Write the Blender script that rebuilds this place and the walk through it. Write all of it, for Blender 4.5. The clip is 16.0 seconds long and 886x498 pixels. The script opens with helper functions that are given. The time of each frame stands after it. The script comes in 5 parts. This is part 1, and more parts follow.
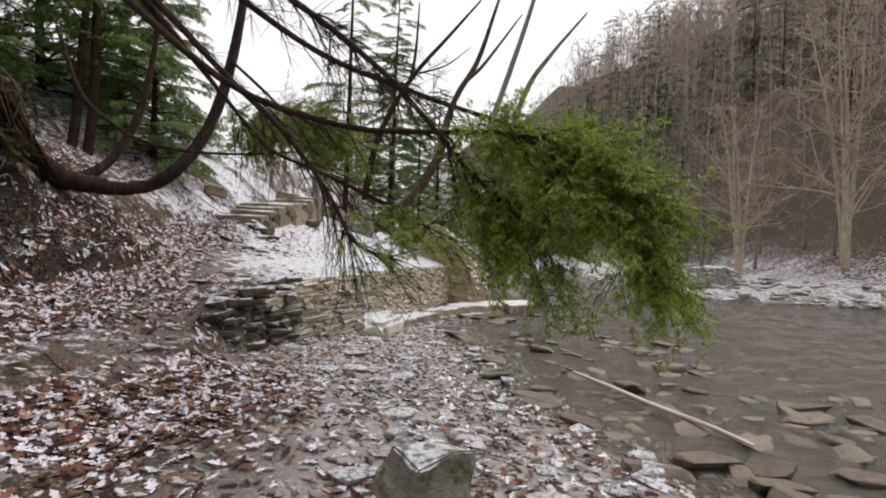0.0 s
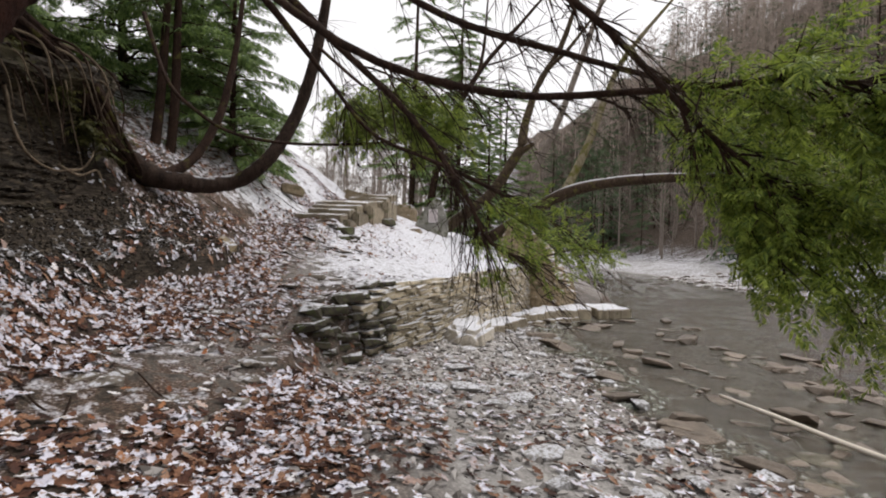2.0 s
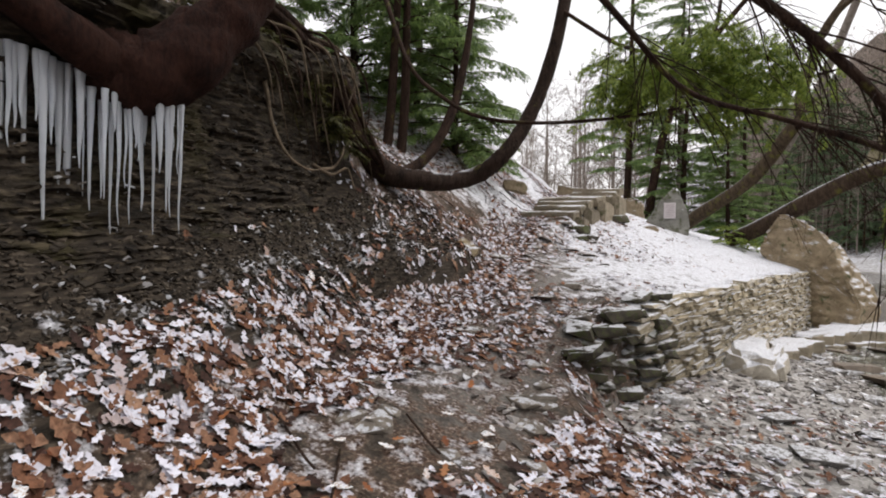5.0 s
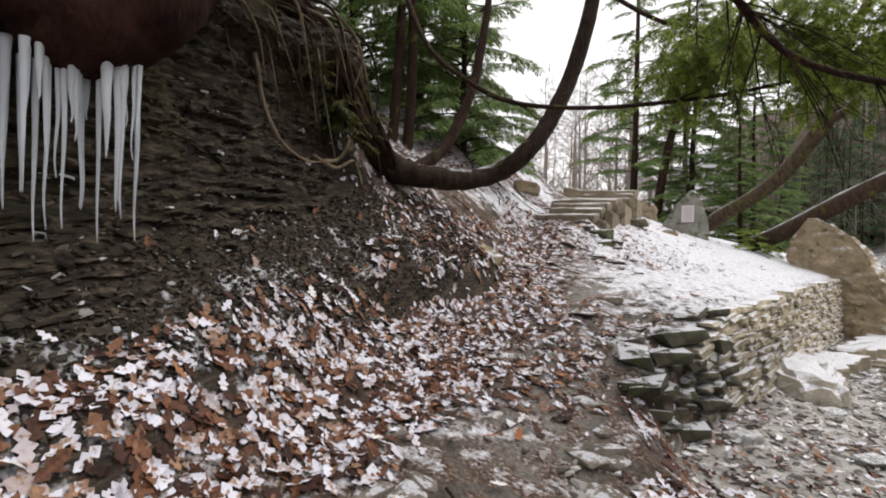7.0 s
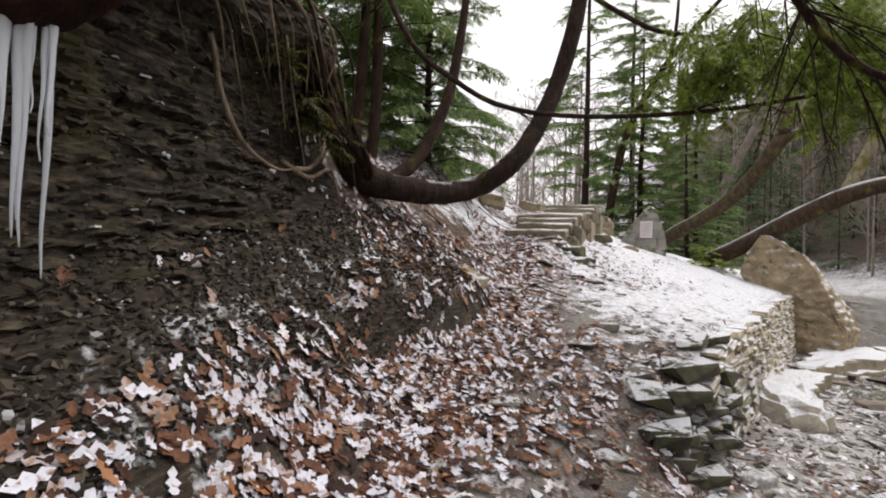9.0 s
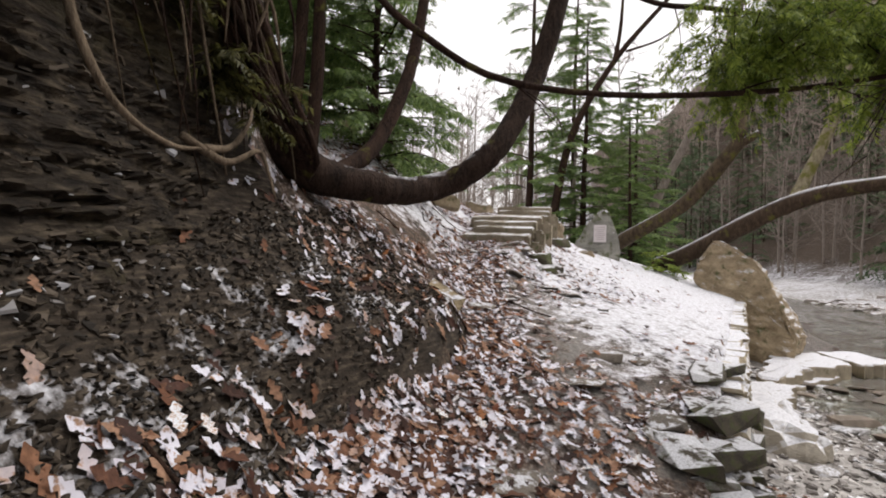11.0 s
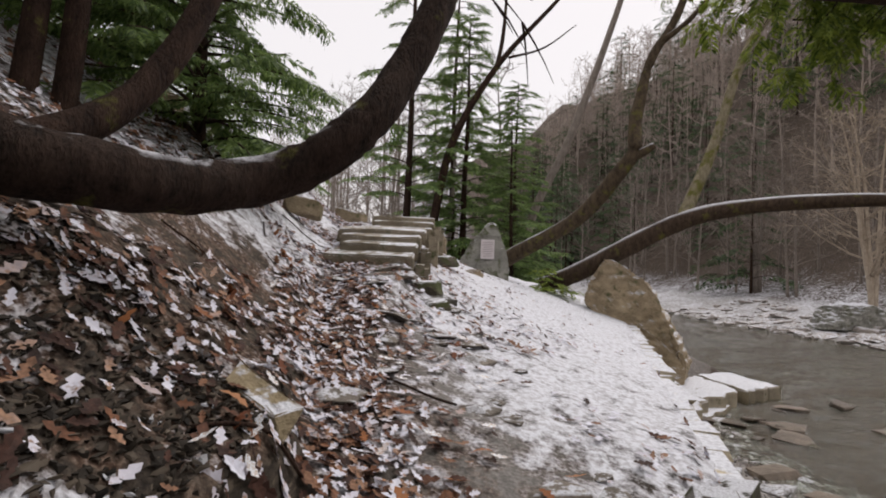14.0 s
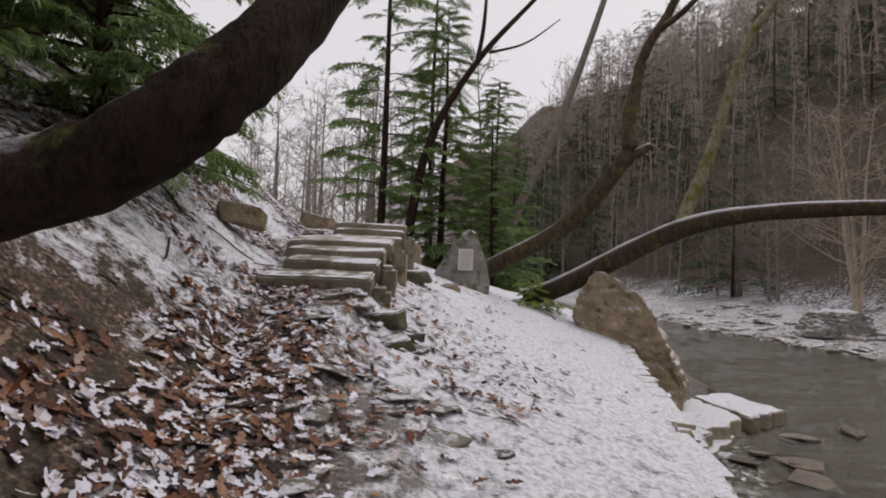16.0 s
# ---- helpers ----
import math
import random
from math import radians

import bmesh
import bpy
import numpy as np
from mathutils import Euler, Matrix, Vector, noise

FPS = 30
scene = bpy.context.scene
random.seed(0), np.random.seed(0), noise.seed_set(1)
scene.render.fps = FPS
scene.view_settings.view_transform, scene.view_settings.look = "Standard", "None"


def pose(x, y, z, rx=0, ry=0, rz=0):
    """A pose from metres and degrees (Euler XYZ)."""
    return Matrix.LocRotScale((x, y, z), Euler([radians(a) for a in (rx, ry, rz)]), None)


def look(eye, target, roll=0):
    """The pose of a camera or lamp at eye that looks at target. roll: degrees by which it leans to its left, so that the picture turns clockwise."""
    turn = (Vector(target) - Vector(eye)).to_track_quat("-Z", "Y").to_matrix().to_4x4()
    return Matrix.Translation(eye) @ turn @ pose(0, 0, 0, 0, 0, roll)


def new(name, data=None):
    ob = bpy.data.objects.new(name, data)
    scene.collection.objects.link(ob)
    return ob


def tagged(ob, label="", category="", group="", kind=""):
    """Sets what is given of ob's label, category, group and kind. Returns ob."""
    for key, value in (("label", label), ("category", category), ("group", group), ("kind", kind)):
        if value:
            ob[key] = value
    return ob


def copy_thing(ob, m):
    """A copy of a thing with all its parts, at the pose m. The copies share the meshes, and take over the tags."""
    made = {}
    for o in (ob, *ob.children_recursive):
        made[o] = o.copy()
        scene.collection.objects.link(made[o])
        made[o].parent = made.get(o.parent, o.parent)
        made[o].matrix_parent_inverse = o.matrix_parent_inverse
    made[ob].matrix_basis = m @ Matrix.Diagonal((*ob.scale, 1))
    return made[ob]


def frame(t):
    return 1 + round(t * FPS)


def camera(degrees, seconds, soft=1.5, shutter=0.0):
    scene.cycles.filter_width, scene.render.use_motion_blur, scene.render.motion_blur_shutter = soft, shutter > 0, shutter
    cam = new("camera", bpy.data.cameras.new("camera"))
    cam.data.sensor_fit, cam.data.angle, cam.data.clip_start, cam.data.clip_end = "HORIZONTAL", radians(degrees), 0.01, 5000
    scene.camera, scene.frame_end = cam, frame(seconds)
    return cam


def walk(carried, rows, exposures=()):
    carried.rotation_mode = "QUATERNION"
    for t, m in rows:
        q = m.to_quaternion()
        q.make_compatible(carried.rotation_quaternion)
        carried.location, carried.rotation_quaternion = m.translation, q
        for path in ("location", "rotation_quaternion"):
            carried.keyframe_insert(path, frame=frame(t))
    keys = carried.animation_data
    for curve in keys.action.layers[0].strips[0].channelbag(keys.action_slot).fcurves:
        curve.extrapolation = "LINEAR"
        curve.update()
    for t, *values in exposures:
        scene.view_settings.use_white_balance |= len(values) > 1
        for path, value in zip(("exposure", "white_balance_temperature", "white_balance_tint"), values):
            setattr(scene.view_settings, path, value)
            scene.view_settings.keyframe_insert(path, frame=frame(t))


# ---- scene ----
cam = camera(81.9, 16.0, soft=1.9)
METRES, EYE = 9.0, 1.6
ROWS = [
    (0.0, 0.0, 0.0, 0.0, 0.0, -0.1, -2.16),
    (0.5, -0.0253, 0.028, 0.0013, 0.23, -0.15, -2.16),
    (1.0, -0.047, 0.0552, -0.0011, 0.42, -0.14, -2.14),
    (1.5, -0.0686, 0.0816, -0.0009, 1.55, -0.19, -2.07),
    (2.0, -0.0966, 0.1035, -0.0008, 5.83, -0.44, -1.96),
    (2.5, -0.1174, 0.121, 0.0009, 12.74, -0.75, -1.75),
    (3.0, -0.1347, 0.1434, -0.0009, 20.15, -0.98, -1.52),
    (3.5, -0.1523, 0.1694, -0.0005, 25.37, -1.13, -1.38),
    (4.0, -0.1785, 0.1875, -0.0032, 26.77, -1.19, -1.34),
    (6.5, -0.2917, 0.2839, 0.0035, 26.87, -0.84, -1.26),
    (7.0, -0.3043, 0.2983, 0.0017, 26.15, -0.63, -1.27),
    (7.5, -0.3167, 0.3029, 0.0043, 25.53, -0.0, -1.33),
    (8.0, -0.3316, 0.316, 0.0063, 23.9, 0.44, -1.4),
    (8.5, -0.3485, 0.3326, 0.0111, 21.82, 0.61, -1.47),
    (9.0, -0.3707, 0.3447, 0.0122, 19.86, 0.69, -1.59),
    (11.5, -0.4446, 0.4796, 0.026, 10.85, 0.95, -1.78),
    (12.0, -0.4501, 0.5114, 0.0267, 9.18, 0.99, -1.85),
    (12.5, -0.457, 0.5518, 0.0284, 7.33, 1.07, -1.94),
    (13.0, -0.4593, 0.5918, 0.0345, 4.34, 1.54, -1.99),
    (13.5, -0.4583, 0.632, 0.0418, 0.64, 1.95, -2.06),
    (14.0, -0.4617, 0.6708, 0.0518, -1.46, 2.14, -2.18),
    (14.5, -0.4606, 0.7042, 0.0602, -2.93, 2.23, -2.21),
    (15.0, -0.4551, 0.7369, 0.0666, -3.57, 2.29, -2.2),
    (15.5, -0.448, 0.7697, 0.0666, -3.66, 2.3, -2.14),
    (16.0, -0.4423, 0.7995, 0.0779, -3.62, 2.34, -2.16),
]
walk(cam, [(t, pose(METRES * x, METRES * y, EYE + METRES * z, 90 + pitch, roll, yaw)) for t, x, y, z, yaw, pitch, roll in ROWS],
     exposures=((0.0, 0.5, 6500, 11), (4.0, 0.56, 6450, 11), (7.0, 0.72, 6500, 10), (9.0, 0.74, 6550, 11), (11.5, 0.7, 6600, 12), (13.0, 0.58, 6500, 12), (14.5, 0.13, 6550, 14), (16.0, -0.03, 6450, 15)))

# ---- world and light: overcast winter day ----
world = bpy.data.worlds.new("overcast_sky")
scene.world = world
world.use_nodes = True
wn = world.node_tree.nodes
wl = world.node_tree.links
sky = wn.new("ShaderNodeTexSky")
sky.sky_type = "NISHITA"
sky.sun_disc = False
sky.sun_elevation = radians(54)
sky.sun_rotation = radians(55)
sky.dust_density = 4.0
haze = wn.new("ShaderNodeMixRGB")
haze.inputs[0].default_value = 0.85
haze.inputs[2].default_value = (10.6, 10.3, 10.2, 1)
wl.new(sky.outputs[0], haze.inputs[1])
wl.new(haze.outputs[0], wn["Background"].inputs[0])
wn["Background"].inputs[1].default_value = 0.08
sun = new("sun", bpy.data.lights.new("sun", "SUN"))
sun.data.energy, sun.data.angle, sun.data.color = 1.5, radians(50), (1, 0.97, 0.93)
sun.matrix_world = look((16, 19, 26), (0, 8, 0))


# ---- node materials ----
class Mat:
    """A small builder for node materials."""

    def __init__(self, name, rough=0.8, metal=0.0, spec=0.3):
        self.m = bpy.data.materials.new(name)
        self.m.use_nodes = True
        self.n, self.l = self.m.node_tree.nodes, self.m.node_tree.links
        self.b = self.n["Principled BSDF"]
        self.b.inputs["Roughness"].default_value = rough
        self.b.inputs["Metallic"].default_value = metal
        self.b.inputs["Specular IOR Level"].default_value = spec
        self.co = self.n.new("ShaderNodeTexCoord").outputs["Object"]

    def world_coords(self):
        self.co = self.n.new("ShaderNodeNewGeometry").outputs["Position"]
        return self

    def noise(self, scale, detail=5, stretch=(1, 1, 1), rough=0.6):
        t = self.n.new("ShaderNodeTexNoise")
        t.inputs["Scale"].default_value, t.inputs["Detail"].default_value = scale, detail
        t.inputs["Roughness"].default_value = rough
        mp = self.n.new("ShaderNodeMapping")
        mp.inputs["Scale"].default_value = stretch
        self.l.new(self.co, mp.inputs[0])
        self.l.new(mp.outputs[0], t.inputs["Vector"])
        return t.outputs["Fac"]

    def ramp(self, fac, *stops):
        r = self.n.new("ShaderNodeValToRGB")
        e = r.color_ramp.elements
        while len(e) < len(stops):
            e.new(0.5)
        for k, (p, c) in zip(e, stops):
            k.position = p
            k.color = (c, c, c, 1) if isinstance(c, (int, float)) else (*c, 1)
        self.l.new(fac, r.inputs[0])
        return r.outputs[0]

    def mix(self, fac, a, b, mode="MIX"):
        x = self.n.new("ShaderNodeMixRGB")
        x.blend_type = mode
        for i, v in enumerate((fac, a, b)):
            if isinstance(v, tuple):
                x.inputs[i].default_value = (*v, 1)
            elif isinstance(v, (int, float)):
                x.inputs[i].default_value = v
            else:
                self.l.new(v, x.inputs[i])
        return x.outputs[0]

    def math(self, op, a, b=0.0, clamp=False):
        x = self.n.new("ShaderNodeMath")
        x.operation, x.use_clamp = op, clamp
        for i, v in enumerate((a, b)):
            if isinstance(v, (int, float)):
                x.inputs[i].default_value = v
            else:
                self.l.new(v, x.inputs[i])
        return x.outputs[0]

    def attr(self, name):
        a = self.n.new("ShaderNodeAttribute")
        a.attribute_name = name
        return a.outputs["Fac"]

    def up(self):
        g = self.n.new("ShaderNodeNewGeometry")
        s = self.n.new("ShaderNodeSeparateXYZ")
        self.l.new(g.outputs["Normal"], s.inputs[0])
        return s.outputs["Z"]

    def island(self):
        return self.n.new("ShaderNodeNewGeometry").outputs["Random Per Island"]

    def thing(self):
        return self.n.new("ShaderNodeObjectInfo").outputs["Random"]

    def snow(self, col, amount, scale=9.0, lo=0.4):
        """Dusting of snow lying on faces that look up."""
        n = self.noise(scale, 6)
        u = self.ramp(self.up(), (lo, 0.0), (lo + 0.35, 1.0))
        f = self.math("MULTIPLY", u, self.ramp(n, (0.62 - 0.4 * amount, 0.0), (0.68 - 0.36 * amount, 1.0)))
        return self.mix(f, col, self.ramp(self.noise(30, 4), (0.35, (0.48, 0.48, 0.51)), (0.55, (0.70, 0.71, 0.75))))

    def out(self, col, bump=None, strength=0.4, dist=0.02, rough=None):
        if isinstance(col, tuple):
            self.b.inputs["Base Color"].default_value = (*col, 1)
        else:
            self.l.new(col, self.b.inputs["Base Color"])
        if rough is not None:
            self.l.new(rough, self.b.inputs["Roughness"])
        if bump is not None:
            k = self.n.new("ShaderNodeBump")
            k.inputs["Strength"].default_value, k.inputs["Distance"].default_value = strength, dist
            self.l.new(bump, k.inputs["Height"])
            self.l.new(k.outputs[0], self.b.inputs["Normal"])
        return self.m


def stone_material(name, dark, light, snow_amount, moss=0.0, rough=0.75, lo=0.4, patch=9.0):
    m = Mat(name, rough)
    n1, n2 = m.noise(3.2, 6), m.noise(28, 5, (1, 1, 2.5))
    c = m.ramp(m.math("ADD", m.math("MULTIPLY", n1, 0.6), m.math("MULTIPLY", n2, 0.4)), (0.3, dark), (0.68, light))
    r = m.ramp(m.thing(), (0.0, 0.7), (1.0, 1.25))
    c = m.mix(1.0, c, r, "MULTIPLY")
    if moss:
        c = m.mix(m.ramp(m.noise(5, 5), (0.6 - 0.25 * moss, 0.0), (0.72 - 0.2 * moss, 1.0)), c, (0.075, 0.085, 0.03))
    if snow_amount:
        c = m.snow(c, snow_amount, patch, lo)
    return m.out(c, n2, 0.7, 0.03)


def bark_material(name, dark, light, moss=0.0, snow_amount=0.0, scale=1.0, lo=0.3):
    m = Mat(name, 0.9, spec=0.15)
    n1 = m.noise(9 * scale, 6, (1, 1, 0.35))
    n2 = m.noise(45 * scale, 4, (1, 1, 0.4))
    f = m.math("ADD", m.math("MULTIPLY", n1, 0.6), m.math("MULTIPLY", n2, 0.4))
    c = m.ramp(f, (0.33, dark), (0.66, light))
    if moss:
        c = m.mix(m.ramp(m.noise(4.5, 6), (0.62 - 0.25 * moss, 0.0), (0.75 - 0.25 * moss, 1.0)), c, (0.13, 0.125, 0.03))
    if snow_amount:
        c = m.snow(c, snow_amount, 5.0, lo)
    return m.out(c, f, 1.0, 0.05)


def ground_material():
    m = Mat("forest_ground", 0.9, spec=0.2).world_coords()
    big, mid, fine = m.noise(0.7, 4), m.noise(6, 6), m.noise(38, 6)
    mixn = m.math("ADD", m.math("MULTIPLY", mid, 0.5), m.math("MULTIPLY", fine, 0.5))
    mud = m.ramp(mixn, (0.32, (0.02, 0.016, 0.013)), (0.5, (0.075, 0.06, 0.047)), (0.7, (0.19, 0.155, 0.12)))
    grav = m.ramp(mixn, (0.3, (0.13, 0.12, 0.11)), (0.52, (0.33, 0.315, 0.30)), (0.7, (0.56, 0.54, 0.52)))
    shale = m.ramp(m.noise(9, 7, (1, 1, 5)), (0.34, (0.016, 0.013, 0.01)), (0.55, (0.05, 0.039, 0.029)), (0.72, (0.13, 0.105, 0.078)))
    lit = m.ramp(fine, (0.34, (0.025, 0.014, 0.01)), (0.5, (0.09, 0.055, 0.038)), (0.68, (0.27, 0.20, 0.155)))
    c = m.mix(m.attr("gravel"), mud, grav)
    c = m.mix(m.math("MULTIPLY", m.attr("litter"), m.ramp(mid, (0.4, 0.0), (0.55, 1.0))), c, lit)
    c = m.mix(m.attr("shale"), c, shale)
    wetd = m.mix(m.attr("wet"), (1.0, 1.0, 1.0), (0.24, 0.165, 0.12))
    c = m.mix(1.0, c, wetd, "MULTIPLY")
    sn = m.math("ADD", m.math("MULTIPLY", fine, 0.24), m.math("MULTIPLY", m.math("ADD", mid, m.math("MULTIPLY", big, 0.35)), 0.63))
    thr = m.math("ADD", sn, m.math("SUBTRACT", m.attr("snow"), 0.5))
    f = m.ramp(thr, (0.54, 0.0), (0.66, 1.0))
    c = m.mix(f, c, m.ramp(m.noise(22, 5), (0.36, (0.44, 0.43, 0.45)), (0.56, (0.69, 0.70, 0.745))))
    rough = m.ramp(m.attr("wet"), (0.0, 0.9), (1.0, 0.45))
    return m.out(c, mixn, 0.7, 0.04, rough)


def leaf_material():
    m = Mat("oak_leaf_litter", 0.7, spec=0.25)
    i = m.island()
    c = m.ramp(i, (0.0, (0.025, 0.012, 0.009)), (0.22, (0.075, 0.032, 0.021)), (0.42, (0.19, 0.085, 0.045)), (0.58, (0.33, 0.20, 0.13)))
    c = m.mix(1.0, c, m.ramp(m.noise(40, 4), (0.3, 0.5), (0.7, 1.3)), "MULTIPLY")
    dust = m.ramp(i, (0.56, 0.0), (0.64, 1.0))
    f = m.math("MULTIPLY", dust, m.ramp(m.noise(24, 5), (0.38, 0.0), (0.46, 1.0)))
    c = m.mix(f, c, m.ramp(i, (0.5, (0.50, 0.47, 0.52)), (0.9, (0.70, 0.70, 0.78))))
    return m.out(c, m.noise(60, 3), 0.3, 0.01)


def single_leaf_material():
    m = Mat("dry_oak_leaf", 0.65, spec=0.25)
    c = m.ramp(m.thing(), (0.0, (0.14, 0.045, 0.02)), (0.3, (0.33, 0.13, 0.05)), (0.6, (0.42, 0.24, 0.13)), (0.8, (0.5, 0.36, 0.25)))
    f = m.math("MULTIPLY", m.ramp(m.thing(), (0.5, 0.0), (0.6, 1.0)), m.ramp(m.noise(16, 4), (0.4, 0.0), (0.5, 1.0)))
    return m.out(m.mix(f, c, (0.8, 0.82, 0.86)), m.noise(60, 3), 0.3, 0.01)


def needle_material(name, dark, light):
    m = Mat(name, 0.55, spec=0.3)
    c = m.ramp(m.island(), (0.0, dark), (1.0, light))
    tr = m.n.new("ShaderNodeBsdfTranslucent")
    m.l.new(c, tr.inputs[0])
    ms = m.n.new("ShaderNodeMixShader")
    ms.inputs[0].default_value = 0.42
    m.out(c)
    m.l.new(m.b.outputs[0], ms.inputs[1])
    m.l.new(tr.outputs[0], ms.inputs[2])
    m.l.new(ms.outputs[0], m.n["Material Output"].inputs[0])
    return m.m


def water_material():
    m = Mat("creek_water", 0.04, spec=0.5).world_coords()
    m.b.inputs["Transmission Weight"].default_value = 0.95
    m.b.inputs["IOR"].default_value = 1.33
    swell, chop, fine = m.noise(0.9, 3, (0.5, 1.5, 1)), m.noise(4.5, 4, (0.5, 1.5, 1)), m.noise(16, 3, (0.6, 1.3, 1))
    n = m.math("ADD", m.math("ADD", m.math("MULTIPLY", swell, 0.5), m.math("MULTIPLY", chop, 0.6)), m.math("MULTIPLY", fine, 0.2))
    return m.out((0.40, 0.43, 0.34), n, 1.0, 0.2)


def ice_material():
    m = Mat("clear_ice", 0.12, spec=0.5)
    m.b.inputs["Transmission Weight"].default_value = 0.55
    m.b.inputs["IOR"].default_value = 1.31
    return m.out((0.86, 0.90, 0.95), m.noise(14, 4, (1, 1, 0.2)), 0.5, 0.02)


M_GROUND = ground_material()
M_LEAF, M_LEAF1 = leaf_material(), single_leaf_material()
M_NEEDLE = needle_material("hemlock_needles", (0.07, 0.12, 0.022), (0.34, 0.42, 0.07))
M_NEEDLE_DARK = needle_material("dark_hemlock_needles", (0.06, 0.105, 0.035), (0.22, 0.31, 0.09))
M_NEEDLE_FAR = needle_material("far_evergreen_needles", (0.035, 0.06, 0.03), (0.11, 0.165, 0.075))
M_WATER, M_ICE = water_material(), ice_material()
M_SHALE = stone_material("grey_shale", (0.10, 0.098, 0.095), (0.42, 0.40, 0.38), 0.45)
M_PATHSTONE = stone_material("muddy_path_stone", (0.08, 0.066, 0.053), (0.30, 0.26, 0.215), 0.3, 0.0, 0.75, 0.6, 5.0)
M_SHALE_WET = stone_material("brown_wet_shale", (0.07, 0.055, 0.042), (0.25, 0.20, 0.155), 0.0, rough=0.45)
M_BARSTONE = stone_material("far_bar_stone", (0.16, 0.14, 0.12), (0.42, 0.37, 0.33), 0.4)
M_LEDGE = stone_material("dark_mossy_ledge", (0.02, 0.018, 0.014), (0.11, 0.09, 0.062), 0.5, 0.5, 0.75, 0.62, 3.2)
M_WALLSTONE = stone_material("tan_wall_stone", (0.21, 0.18, 0.125), (0.55, 0.47, 0.335), 0.8, 0.1)
M_BOULDER = stone_material("tan_boulder", (0.12, 0.09, 0.055), (0.42, 0.33, 0.215), 0.75, 0.15, 0.75, 0.5, 4.0)
M_STEP = stone_material("sandstone_step", (0.13, 0.11, 0.08), (0.37, 0.31, 0.225), 0.38, 0.12, 0.75, 0.6, 4.0)
M_SLAB = stone_material("creek_ledge_stone", (0.17, 0.145, 0.105), (0.44, 0.375, 0.27), 1.25, 0.06, lo=0.5)
M_TANSTONE = stone_material("bare_tan_stone", (0.20, 0.155, 0.09), (0.46, 0.37, 0.23), 0.42)
M_MOSSROCK = stone_material("dark_mossy_rock", (0.07, 0.065, 0.05), (0.36, 0.34, 0.28), 0.45, 0.45)
M_MEMORIAL = stone_material("lichen_grey_stone", (0.12, 0.12, 0.105), (0.38, 0.365, 0.32), 1.0, 0.25)
M_ICEROCK = stone_material("ice_glazed_stone", (0.30, 0.27, 0.22), (0.55, 0.50, 0.42), 1.3, 0.0, 0.4)
M_BARK_DARK = bark_material("dark_wet_bark", (0.009, 0.005, 0.004), (0.062, 0.036, 0.025), 0.12, 0.0, 1.4)
M_BARK_BOWED = bark_material("dark_bark_with_snow_streaks", (0.009, 0.006, 0.005), (0.062, 0.04, 0.03), 0.1, 0.28, 1.6, 0.62)
M_BARK_RED = bark_material("red_brown_hemlock_bark", (0.007, 0.0035, 0.003), (0.045, 0.019, 0.013))
M_BARK_GREY = bark_material("grey_brown_bark", (0.022, 0.016, 0.01), (0.13, 0.095, 0.06), 0.25, 1.1, 1.5, 0.58)
M_BARK_PALE = bark_material("grey_bare_bark", (0.12, 0.10, 0.085), (0.34, 0.29, 0.25))
M_BARK_TAN = bark_material("pale_tan_bark", (0.26, 0.21, 0.16), (0.56, 0.47, 0.37))
M_BARK_MOSSY = bark_material("mossy_bark", (0.10, 0.085, 0.05), (0.36, 0.31, 0.21), 0.5, 0.0, 1.5)
M_BARK_LOG = bark_material("snow_topped_log_bark", (0.02, 0.014, 0.01), (0.11, 0.075, 0.05), 0.1, 1.5, 1.6, 0.58)
# far twigs: base colour paled to stand in for distance haze
M_TWIG_HAZED = bark_material("haze_paled_twigs", (0.22, 0.18, 0.155), (0.50, 0.42, 0.36))
M_ROOT = bark_material("pale_root", (0.06, 0.045, 0.032), (0.24, 0.185, 0.13))
M_PLAQUE = Mat("pinkish_plaque", 0.5).out((0.66, 0.60, 0.60))
M_LETTER = Mat("faded_lettering", 0.6).out((0.42, 0.37, 0.37))


# ---- mesh helpers ----
RNG = np.random.RandomState(7)
LATTICE = RNG.rand(256, 256)


def field(x, y, scale=1.0, octaves=3, seed=0):
    """Smooth value noise over the plan, about -1 to 1."""
    total, amp, norm = 0.0, 1.0, 0.0
    for o in range(octaves):
        u, v = np.asarray(x) * scale * 2**o + 17.3 * (seed + o), np.asarray(y) * scale * 2**o + 9.1 * (seed + o)
        iu, iv = np.floor(u).astype(int), np.floor(v).astype(int)
        fu, fv = u - iu, v - iv
        fu, fv = fu * fu * (3 - 2 * fu), fv * fv * (3 - 2 * fv)
        a = LATTICE[iu % 256, iv % 256] * (1 - fu) + LATTICE[(iu + 1) % 256, iv % 256] * fu
        b = LATTICE[iu % 256, (iv + 1) % 256] * (1 - fu) + LATTICE[(iu + 1) % 256, (iv + 1) % 256] * fu
        total, norm, amp = total + amp * (a * (1 - fv) + b * fv), norm + amp, amp / 2
    return 2 * total / norm - 1


def mesh_of(name, verts, faces, material, smooth=True):
    me = bpy.data.meshes.new(name)
    me.from_pydata([tuple(v) for v in np.asarray(verts).tolist()], [], [tuple(f) for f in (faces.tolist() if isinstance(faces, np.ndarray) else faces)])
    me.materials.append(material)
    if smooth:
        me.polygons.foreach_set("use_smooth", [True] * len(me.polygons))
    me.update()
    return me


def part(name, me, parent, label=""):
    ob = new(name, me)
    ob.parent = parent
    return tagged(ob, label)


def thing(name, at, label, category, group="", kind=""):
    ob = new(name)
    ob.location = at
    return tagged(ob, label, category, group, kind)


